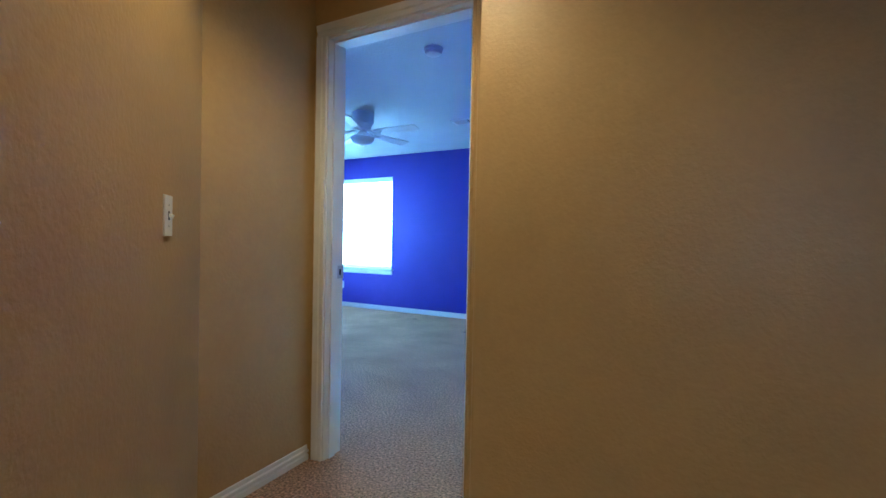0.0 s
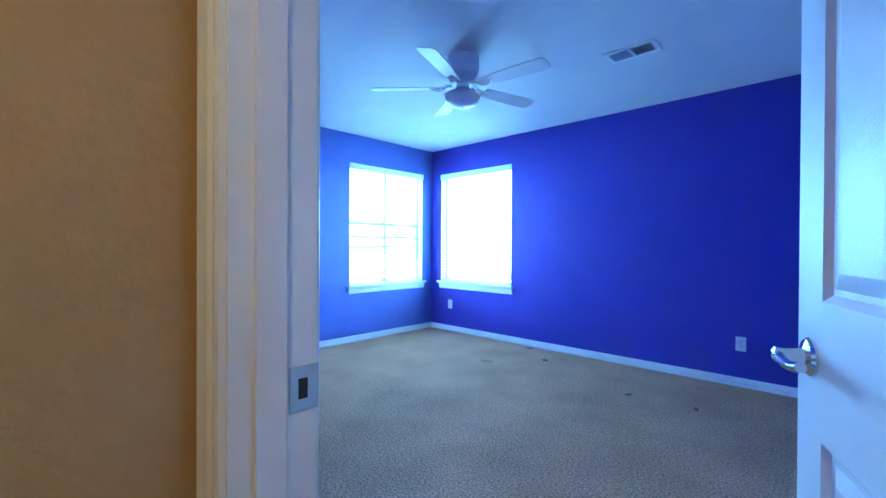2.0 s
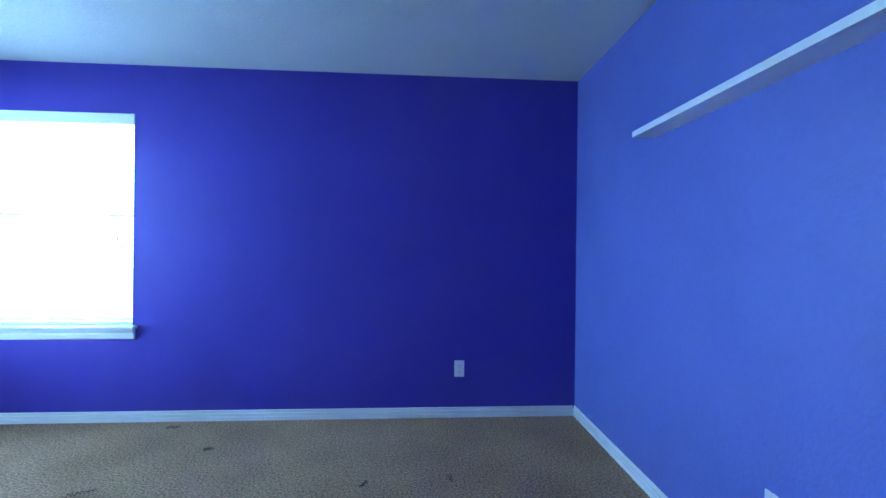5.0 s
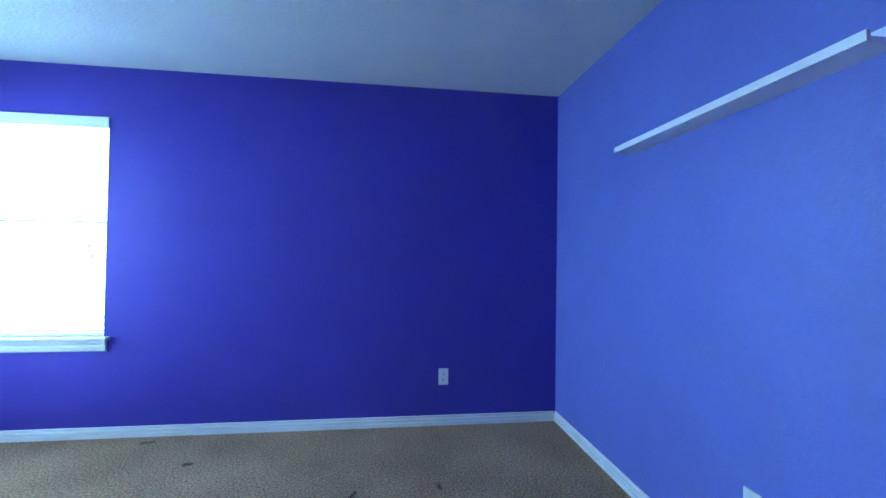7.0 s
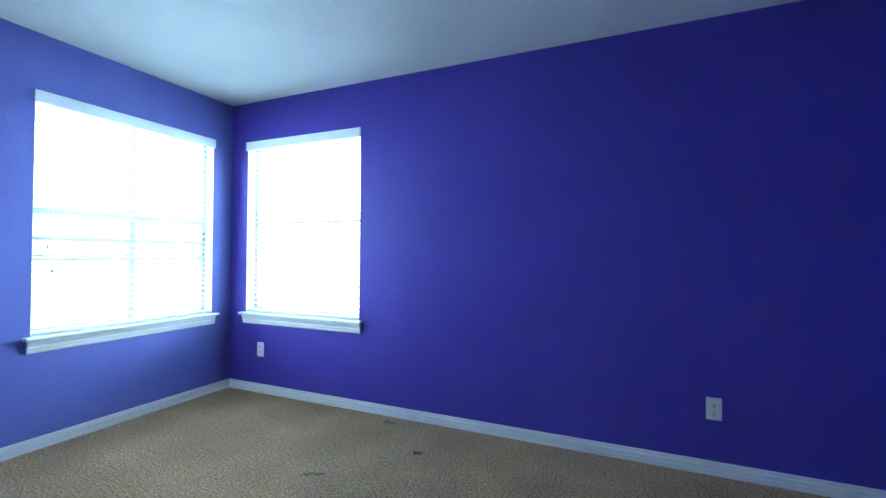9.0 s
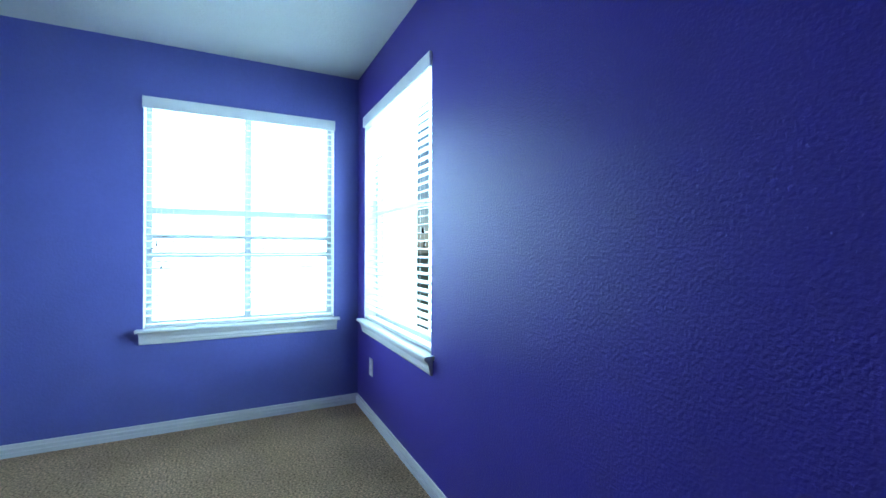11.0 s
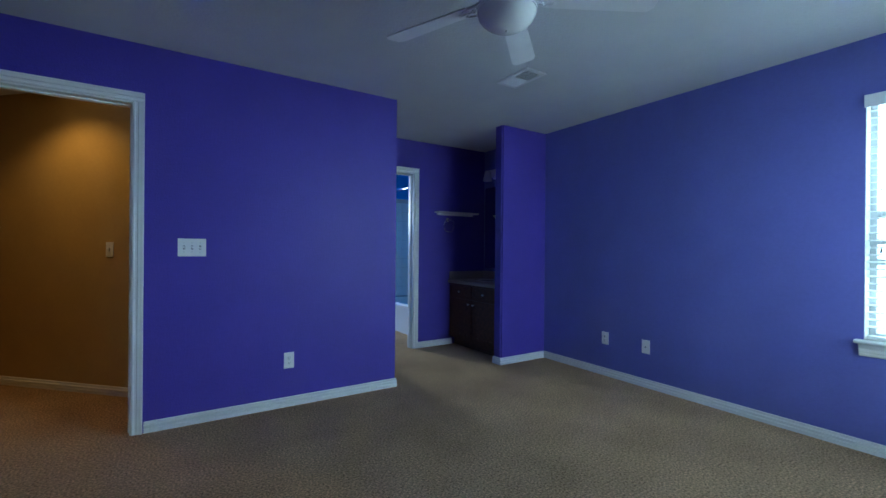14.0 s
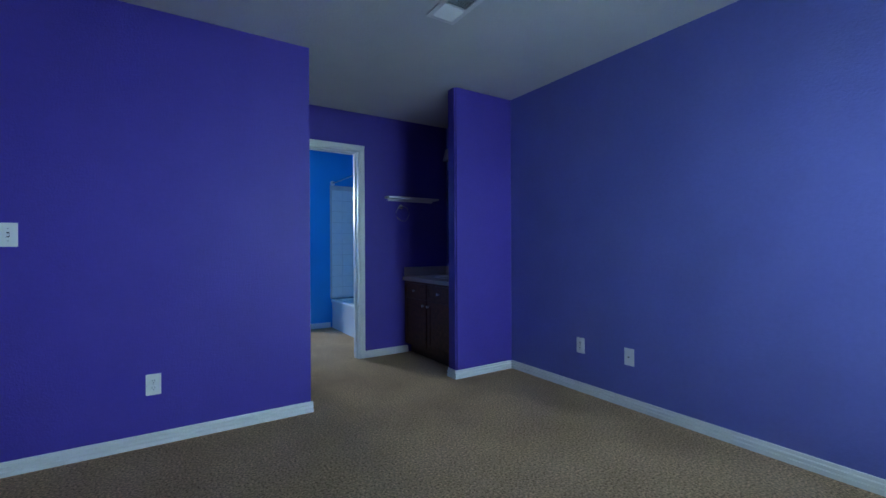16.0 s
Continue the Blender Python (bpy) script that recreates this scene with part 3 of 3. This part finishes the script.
# ---- ceiling fittings ----
def register(x, y, turn, label):
    ob = tagged(empty("ceiling_vent", pose(x, y, H, 0, 0, turn)), label, "ceiling vent", group="ceiling vents")
    L, Wd = 0.325, 0.190
    bm = bmesh.new()
    b = 0.028
    for x0, x1, y0, y1 in ((-L / 2, L / 2, -Wd / 2, -Wd / 2 + b), (-L / 2, L / 2, Wd / 2 - b, Wd / 2), (-L / 2, -L / 2 + b, -Wd / 2 + b, Wd / 2 - b),
                           (L / 2 - b, L / 2, -Wd / 2 + b, Wd / 2 - b), (-0.006, 0.006, -Wd / 2 + b, Wd / 2 - b)):
        box(bm, x0, x1, y0, y1, -0.009, 0, 0.0015)
    part("frame", bm, FAN_WHITE, ob)
    part("backing", box(bmesh.new(), -L / 2 + b, L / 2 - b, -Wd / 2 + b, Wd / 2 - b, -0.0012, 0), SLOT, ob, "dark duct opening")
    me = mesh_of("slat", box(bmesh.new(), -0.0075, 0.0075, -Wd / 2 + b, Wd / 2 - b, -0.0006, 0.0006), FAN_WHITE)
    for side, tilt in ((-1, -42), (1, 42)):
        for k in range(11):
            s = new("slat", me)
            s.parent = ob
            s.matrix_basis = pose(side * (0.014 + 0.0112 * k), 0, -0.007, 0, tilt, 0)
    return ob


register(*VENT_NE, "white two-way metal register set in the ceiling")
register(*VENT_SW, "white two-way metal register set in the ceiling")


def smoke_detector(x, y):
    ob = tagged(empty("smoke_detector", pose(x, y, H)), "round white plastic smoke detector on the ceiling", "smoke detector")
    part("base", lathe(bmesh.new(), [(0.068, 0), (0.068, -0.012), (0.064, -0.016)]), PLASTIC, ob, "", True)
    part("cover", lathe(bmesh.new(), [(0.060, -0.014), (0.060, -0.024), (0.052, -0.036), (0.030, -0.042), (0.004, -0.043)]), PLASTIC, ob, "", True)


smoke_detector(*SMOKE)


# ---- wall plates ----
def plate_base(ob, w, h, name="plate"):
    return part(name, box(bmesh.new(), -w / 2, w / 2, -0.006, 0, -h / 2, h / 2, 0.0025), PLASTIC, ob)


def outlet(m, label="white plastic duplex outlet with cover plate", blank=False):
    """Local -y looks into the room."""
    ob = tagged(empty("outlet", m), label, "outlet", group="wall outlets")
    plate_base(ob, 0.072, 0.117)
    if blank:
        c = part("jack", box(bmesh.new(), -0.008, 0.008, -0.009, -0.006, -0.008, 0.008, 0.001), PLASTIC, ob)
        part("jack_hole", box(bmesh.new(), -0.005, 0.005, -0.0096, -0.009, -0.005, 0.004), SLOT, c)
    else:
        for z in (0.0195, -0.0195):
            r = part("receptacle", lathe(bmesh.new(), [(0.0165, 0), (0.0165, 0.0028), (0.0155, 0.0035)], Matrix.Translation((0, -0.006, z)) @ pose(0, 0, 0, 90, 0, 0), 20), PLASTIC, ob, "", True)
            for x in (-0.006, 0.006):
                part("slot", box(bmesh.new(), x - 0.0012, x + 0.0012, -0.0102, -0.0094, z - 0.001, z + 0.008), SLOT, r)
            part("ground_hole", box(bmesh.new(), -0.0025, 0.0025, -0.0102, -0.0094, z - 0.010, z - 0.005), SLOT, r)
    part("screw", lathe(bmesh.new(), [(0.003, 0), (0.003, 0.001), (0.002, 0.0014)], Matrix.Translation((0, -0.006, 0)) @ pose(0, 0, 0, 90, 0, 0), 8), SATIN, ob)
    return ob


def switch(m, gangs, label):
    ob = tagged(empty("light_switch", m), label, "light switch", group="light switches")
    plate_base(ob, 0.070 + 0.046 * (gangs - 1), 0.117)
    for k in range(gangs):
        x = 0.046 * (k - (gangs - 1) / 2)
        part("toggle_slot", box(bmesh.new(), x - 0.0055, x + 0.0055, -0.0072, -0.006, -0.0125, 0.0125, 0.0004), SLOT, ob)
        bm = box(bmesh.new(), -0.0042, 0.0042, -0.013, 0, -0.0055, 0.0055, 0.0012)
        part("toggle", bm, PLASTIC, ob, "", False, pose(x, -0.006, 0.002 if k != 1 else -0.002, 25 if k != 1 else -25, 0, 0))
        for z in (0.030, -0.030):
            part("screw", lathe(bmesh.new(), [(0.003, 0), (0.003, 0.001), (0.002, 0.0014)], Matrix.Translation((x, -0.006, z)) @ pose(0, 0, 0, 90, 0, 0), 8), SATIN, ob)
    return ob


outlet(pose(3.585, 0, 0.347))
outlet(pose(0.362, 0, 0.356))
outlet(pose(0, -3.112, 0.350, 0, 0, 90))
outlet(pose(0, -2.707, 0.347, 0, 0, 90), "white plastic cable jack plate", True)
outlet(pose(2.702, SOUTH, 0.340, 0, 0, 180))
outlet(pose(EAST, *OUT_EAST, 0, 0, -90))
switch(pose(3.326, SOUTH, 1.169, 0, 0, 180), 3, "white triple toggle switch plate beside the bedroom door")
switch(Matrix.Translation((3.846, -4.826, 1.147)) @ pose(0, 0, 0, 0, 0, 135), 1, "white single toggle switch plate in the hall")


def carpet_snag(x, y, turn, size, label):
    """A pulled tuft of pile with a small pit beside it."""
    ob = tagged(empty("carpet_snag", pose(x, y, 0, 0, 0, turn)), label, "carpet snag", group="carpet snags")
    rng = random.Random(int(x * 1000))
    bm = bmesh.new()
    for k in range(7):
        px = size * (k / 6 - 0.5)
        py = rng.uniform(-0.008, 0.008)
        tube(bm, [(px, py, 0.0), (px + 0.006, py + 0.004, 0.010 + rng.uniform(0, 0.006)), (px + 0.016, py + rng.uniform(-0.008, 0.008), 0.004)], 0.0028, 6)
    part("pulled_tufts", bm, SNAG, ob, "", True)


for spot in ((1.66, -0.88, 30, 0.10), (3.46, -0.83, 95, 0.05), (1.67, -0.125, 15, 0.07), (3.01, -0.865, 60, 0.05), (2.05, -0.45, 20, 0.04)):
    carpet_snag(*spot, "dark pulled tuft of beige carpet pile")


# ---- picture ledge on the east wall ----
def ledge():
    y0, y1 = SHELF_Y
    z = SHELF_Z
    ob = tagged(empty("picture_ledge", pose(EAST, (y0 + y1) / 2, z)), "long white wooden picture ledge on the blue wall", "wall shelf")
    a, b = y0 - (y0 + y1) / 2, y1 - (y0 + y1) / 2
    part("bottom_board", box(bmesh.new(), -0.100, 0, a, b, 0, 0.013, 0.001), TRIM, ob)
    part("front_lip", box(bmesh.new(), -0.113, -0.1, a, b, 0, 0.029, 0.0015), TRIM, ob)
    part("back_board", box(bmesh.new(), -0.013, 0, a, b, 0.013, 0.062, 0.001), TRIM, ob)


ledge()


# ---- vanity nook ----
def vanity():
    x1, y0, y1 = 0.530, BACK + 0.004, PIER - 0.124
    w = y1 - y0
    ob = tagged(empty("vanity_cabinet", pose(0.004, y0, 0)), "dark stained wooden vanity cabinet in a wall nook", "cabinet")
    bm = bmesh.new()
    box(bm, 0, x1 - 0.02, 0, w, 0.10, 0.76)
    box(bm, 0, x1 - 0.075, 0, w, 0, 0.10)
    part("body", bm, WALNUT, ob)
    fw = x1 - 0.02
    stiles = [(0, 0.04), (w / 2 - 0.02, w / 2 + 0.02), (w - 0.04, w)]
    bm = bmesh.new()
    for a, b in stiles:
        box(bm, fw, fw + 0.018, a, b, 0.10, 0.76, 0.001)
    for a, b in zip(stiles, stiles[1:]):
        for z0, z1 in ((0.10, 0.13), (0.575, 0.605), (0.725, 0.76)):
            box(bm, fw, fw + 0.0178, a[1], b[0], z0, z1)
    part("face_frame", bm, WALNUT, ob)
    for k, (a, b) in enumerate(((0.028, w / 2 - 0.010), (w / 2 + 0.010, w - 0.028))):
        for name, z0, z1 in (("door", 0.118, 0.585), ("drawer_front", 0.598, 0.738)):
            bm = bmesh.new()
            box(bm, fw + 0.018, fw + 0.030, a, b, z0, z1, 0.002)
            i = 0.055 if name == "door" else 0.032
            box(bm, fw + 0.030, fw + 0.036, a, a + i, z0, z1, 0.002)
            box(bm, fw + 0.030, fw + 0.036, b - i, b, z0, z1, 0.002)
            box(bm, fw + 0.030, fw + 0.0358, a + i, b - i, z0, z0 + i, 0.002)
            box(bm, fw + 0.030, fw + 0.0358, a + i, b - i, z1 - i, z1, 0.002)
            d = part(name, bm, WALNUT, ob)
            ky = (b - 0.035 if k == 0 else a + 0.035) if name == "door" else (a + b) / 2
            kz = 0.535 if name == "door" else (z0 + z1) / 2
            part("knob", lathe(bmesh.new(), [(0.006, 0), (0.005, 0.010), (0.012, 0.018), (0.013, 0.023), (0.008, 0.028), (0.002, 0.029)],
                               Matrix.Translation((fw + 0.036, ky, kz)) @ pose(0, 0, 0, 0, 90, 0), 16), SATIN, d, "brushed metal knob", True)
    top = tagged(empty("countertop", pose(0.004, y0, 0.76)), "speckled beige counter with backsplash and basin", "countertop")
    bm = bmesh.new()
    sx, sy, rx, ry = 0.26, w / 2, 0.150, 0.205
    z1 = 0.040
    ring_in = [bm.verts.new((sx + rx * math.cos(k * math.pi / 16), sy + ry * math.sin(k * math.pi / 16), z1)) for k in range(32)]
    X, Y = x1 + 0.025, w
    ring_out = []
    for k in range(32):
        c, s = math.cos(k * math.pi / 16), math.sin(k * math.pi / 16)
        far = min((X - sx) / c if c > 1e-6 else (sx / -c if c < -1e-6 else 9), (Y - sy) / s if s > 1e-6 else (sy / -s if s < -1e-6 else 9))
        ring_out.append(bm.verts.new((sx + far * c, sy + far * s, z1)))
    for k in range(32):
        bm.faces.new((ring_out[k], ring_out[(k + 1) % 32], ring_in[(k + 1) % 32], ring_in[k]))
    box(bm, 0, X, 0, Y, 0.0, z1 - 0.004, 0.003)
    part("slab", bm, COUNTER, top)
    part("backsplash", box(bmesh.new(), 0, 0.018, 0, w, z1, z1 + 0.095, 0.003), COUNTER, top)
    part("side_splash", box(bmesh.new(), 0.018, X - 0.02, 0, 0.018, z1, z1 + 0.095, 0.003), COUNTER, top)
    bm = bmesh.new()
    rings = []
    for s, z in ((1.10, z1 + 0.002), (1.08, z1 + 0.012), (1.0, z1 + 0.010), (0.93, z1 - 0.01), (0.8, z1 - 0.035), (0.3, z1 - 0.036)):
        rings.append([bm.verts.new((sx + rx * s * math.cos(k * math.pi / 16), sy + ry * s * math.sin(k * math.pi / 16), z + (0.0 if s > 0.9 else 0.033)))
                      for k in range(32)])
    for p, q in zip(rings, rings[1:]):
        for k in range(32):
            bm.faces.new((p[k], p[(k + 1) % 32], q[(k + 1) % 32], q[k]))
    bm.faces.new(rings[-1])
    part("basin", bm, PORCELAIN, top, "white porcelain basin", True)
    f = part("faucet", lathe(bmesh.new(), [(0.024, 0), (0.022, 0.010), (0.014, 0.020), (0.012, 0.070), (0.006, 0.075)], Matrix.Translation((0.065, sy, z1)), 16), CHROME, top, "chrome faucet", True)
    part("spout", tube(bmesh.new(), [(0.065, sy, z1 + 0.05), (0.10, sy, z1 + 0.085), (0.15, sy, z1 + 0.085), (0.175, sy, z1 + 0.065)], 0.009, 10), CHROME, f, "", True)
    mir = tagged(empty("wall_mirror", pose(0.002, y0 + 0.03, 0.93)), "large unframed wall mirror above the vanity", "mirror")
    part("glass", box(bmesh.new(), 0, 0.006, 0, w - 0.06, 0, 1.03, 0.001), MIRROR, mir)
    fix = tagged(empty("vanity_light", pose(0.0, y0 + 0.37, FIX_Z)), "unlit white glass vanity light on the nook wall", "wall lamp")
    part("back_plate", box(bmesh.new(), 0, 0.03, -0.30, 0.10, -0.05, 0.05, 0.006), FAN_WHITE, fix)
    for dy in (-0.2, 0.0):
        s = part("shade", lathe(bmesh.new(), [(0.022, 0.05), (0.030, 0.045), (0.046, -0.02), (0.058, -0.075), (0.054, -0.076), (0.02, 0.03)],
                                Matrix.Translation((0.09, dy, -0.02)), 20), OPAL, fix, "frosted glass bell shade", True)
        part("arm", tube(bmesh.new(), [(0.03, dy, 0.0), (0.06, dy, 0.03), (0.09, dy, 0.035)], 0.006, 8), SATIN, fix, "", True)
    sh = tagged(empty("nook_shelf", pose((NSH[0] + NSH[1]) / 2, BACK, NSH[2])), "narrow white wooden shelf on the indigo wall", "wall shelf")
    h = (NSH[1] - NSH[0]) / 2
    part("board", box(bmesh.new(), -h, h, 0, 0.105, 0, 0.018, 0.002), TRIM, sh)
    part("cleat", box(bmesh.new(), -h + 0.03, h - 0.03, 0, 0.018, -0.022, 0, 0.002), TRIM, sh)
    tr = tagged(empty("towel_ring", pose(RING[0], BACK, RING[1])), "chrome towel ring below the small shelf", "towel ring")
    part("post", lathe(bmesh.new(), [(0.026, 0), (0.024, 0.008), (0.010, 0.014), (0.009, 0.045), (0.005, 0.05)], Matrix.Translation((0, 0, 0.075)) @ pose(0, 0, 0, -90, 0, 0), 16), CHROME, tr, "", True)
    part("ring", tube(bmesh.new(), [(0.075 * math.sin(k * math.pi / 16), 0.040, 0.075 * math.cos(k * math.pi / 16)) for k in range(32)], 0.0045, 8, True), CHROME, tr, "", True)


vanity()


# ---- bathroom ----
def bathtub():
    x0, x1, y0, y1 = 0.02, 0.735, -6.78, BACK - 0.14
    ob = tagged(empty("bathtub", pose(0.38, (y0 + y1) / 2, 0)), "white alcove bathtub with straight apron", "bathtub")
    dx, dy = 0.38, (y0 + y1) / 2
    a, b, c, d = x0 - dx, x1 - dx, y0 - dy, y1 - dy
    bm = bmesh.new()
    loops = []

    def loop(i, z, r):
        pts = []
        for cx, cy, s in ((b - i - r, d - i - r, 0), (a + i + r, d - i - r, 90), (a + i + r, c + i + r, 180), (b - i - r, c + i + r, 270)):
            for k in range(5):
                t = radians(s + 22.5 * k)
                pts.append(bm.verts.new((cx + r * math.cos(t), cy + r * math.sin(t), z)))
        return pts
    for i, z, r in ((0.012, 0, 0.01), (0.012, 0.34, 0.01), (0, 0.36, 0.012), (0, 0.385, 0.015), (0.012, 0.395, 0.02), (0.07, 0.395, 0.09), (0.085, 0.38, 0.1),
                    (0.13, 0.10, 0.13), (0.17, 0.07, 0.14)):
        loops.append(loop(i, z, r))
    for p, q in zip(loops, loops[1:]):
        for k in range(20):
            bm.faces.new((p[k], p[(k + 1) % 20], q[(k + 1) % 20], q[k]))
    bm.faces.new(loops[-1])
    part("shell", bm, PORCELAIN, ob, "", True)
    rod = tagged(empty("shower_rod", pose(0.70, dy, 2.01)), "chrome shower curtain rod above the bathtub", "shower rod")
    part("rod", tube(bmesh.new(), [(0, c - 0.02 + 0.01, 0), (0, d, 0)], 0.0125, 14), CHROME, rod, "", True)
    for y, s in ((c - 0.012, -90), (d + 0.008, 90)):
        part("flange", lathe(bmesh.new(), [(0.034, 0), (0.032, 0.010), (0.016, 0.022)], Matrix.Translation((0, y, 0)) @ pose(0, 0, 0, s, 0, 0), 16), FAN_WHITE, rod, "white flange", True)


bathtub()


# ---- landing seen through the doorway ----
def downlight(x, y):
    ob = tagged(empty("downlight", pose(x, y, H)), "round recessed ceiling light, lit warm", "ceiling light", group="hall downlights")
    part("trim_ring", lathe(bmesh.new(), [(0.095, 0), (0.095, -0.004), (0.090, -0.007), (0.070, -0.003), (0.070, -0.001)]), FAN_WHITE, ob, "", True)
    part("lens", lathe(bmesh.new(), [(0.069, -0.001), (0.069, -0.003), (0.02, -0.004)]), BULB_GLOW, ob, "glowing warm lens", True)
    spot_down(x, y, W_DOWN)


for p in DOWNLIGHTS:
    downlight(*p)


def railing():
    ob = tagged(empty("stair_railing", pose(6.22, -9.8, 0)), "wooden stair railing with newel post and dark balusters", "railing")
    bm = bmesh.new()
    box(bm, -0.045, 0.045, -0.045, 0.045, 0, 0.98, 0.004)
    box(bm, -0.058, 0.058, -0.058, 0.058, 0, 0.14, 0.005)
    box(bm, -0.058, 0.058, -0.058, 0.058, 0.96, 0.985, 0.005)
    lathe(bm, [(0.02, 0.985), (0.045, 1.01), (0.048, 1.03), (0.03, 1.06), (0.005, 1.07)], None, 16)
    part("newel_post", bm, RAILWOOD, ob)
    part("handrail", box(bmesh.new(), -0.03, 0.03, 0.045, 3.0, 0.88, 0.935, 0.01), RAILWOOD, ob)
    part("bottom_rail", box(bmesh.new(), -0.02, 0.02, 0.045, 3.0, 0.05, 0.08, 0.004), RAILWOOD, ob)
    me = mesh_of("baluster", box(bmesh.new(), -0.008, 0.008, -0.008, 0.008, 0.08, 0.88), DARK_METAL)
    for k in range(26):
        b = new("baluster", me)
        b.parent = ob
        b.matrix_basis = Matrix.Translation((0, 0.13 + 0.11 * k, 0))
    ob.matrix_basis = pose(6.22, -9.8, 0, 0, 0, -78)


railing()
ceiling_fan(pose(6.27, -10.2, H), "dark bronze ceiling fan with lit glass bowl", DARK_METAL, WALNUT, BULB_GLOW, 0.55, 20, 0.05, bowl_r=0.165)


def curtain():
    ob = tagged(empty("curtain", pose(6.32, -11.42, 0)), "dark floor-length curtain beside the landing window", "curtain")
    bm = bmesh.new()
    cols = 40
    for s, off in ((0, 0.0), (1, 0.008)):
        for k in range(cols + 1):
            x = -0.32 + 0.62 * k / cols
            for z in (0.03, 2.2):
                pinch = 1 - 0.35 * (z < 1)
                bm.verts.new((x * pinch, 0.03 * math.sin(k * 1.35) + off, z))
    bm.verts.ensure_lookup_table()
    row = 2 * (cols + 1)
    for s in (0, 1):
        for k in range(cols):
            i = s * row + 2 * k
            bm.faces.new([bm.verts[j] for j in (i, i + 2, i + 3, i + 1)])
    for k in (0, cols):
        i = 2 * k
        bm.faces.new([bm.verts[j] for j in (i, i + 1, row + i + 1, row + i)])
    part("fabric", bm, CURTAIN, ob, "", True)
    part("rod", tube(bmesh.new(), [(-0.4, 0, 2.22), (1.5, 0, 2.22)], 0.012, 10), DARK_METAL, ob, "", True)


curtain()


def outside():
    bm = bmesh.new()
    box(bm, -400, 400, -400, 400, -3.30, -3.20)
    structure("ground", bm, GRASS, "dry lawn below the upper storey", "ground")


outside()


def backdrops():
    for name, m in (("backdrop_west", pose(-1.0, -0.85, 0, 0, 0, 90)), ("backdrop_north", pose(0.85, 1.0, 0))):
        bm = bmesh.new()
        vs = [bm.verts.new(v) for v in ((-1.75, 0, -0.4), (1.75, 0, -0.4), (1.75, 0, 3.0), (-1.75, 0, 3.0))]
        bm.faces.new(vs)
        ob = structure(name, bm, HAZE, "bright hazy daylight outside the window", "backdrop")
        ob.matrix_basis = m


backdrops()


# ---- wall tiles of the tub surround ----
def tile_surround():
    ob = tagged(empty("tile_surround", pose(0, -6.80, 0.395)), "white glazed tile surround above the bathtub", "tiles", kind="structure")
    y_end = BACK - 0.12
    length = y_end - (-6.80)
    part("grout_bed", box(bmesh.new(), 0.0, 0.735, 0.0, 0.006, 0, 1.585), GROUT, ob)
    part("grout_bed", box(bmesh.new(), 0.0, 0.006, 0.006, length, 0, 1.585), GROUT, ob)
    s, g = 0.150, 0.003
    me = mesh_of("tile", box(bmesh.new(), g / 2, s - g / 2, -0.004, 0.004, g / 2, s - g / 2, 0.0015, 0, 1), TILE)
    for r in range(10):
        for k in range(4):
            t = new("tile", me)
            t.parent = ob
            t.matrix_basis = pose(0.012 + s * k + 0.10, 0.009, 0.012 + r * (s + 0.001))
        for k in range(11):
            t = new("tile", me)
            t.parent = ob
            t.matrix_basis = Matrix.Translation((0.009, 0.03 + s * k, 0.012 + r * (s + 0.001))) @ pose(0, 0, 0, 0, 0, 90)


tile_surround()
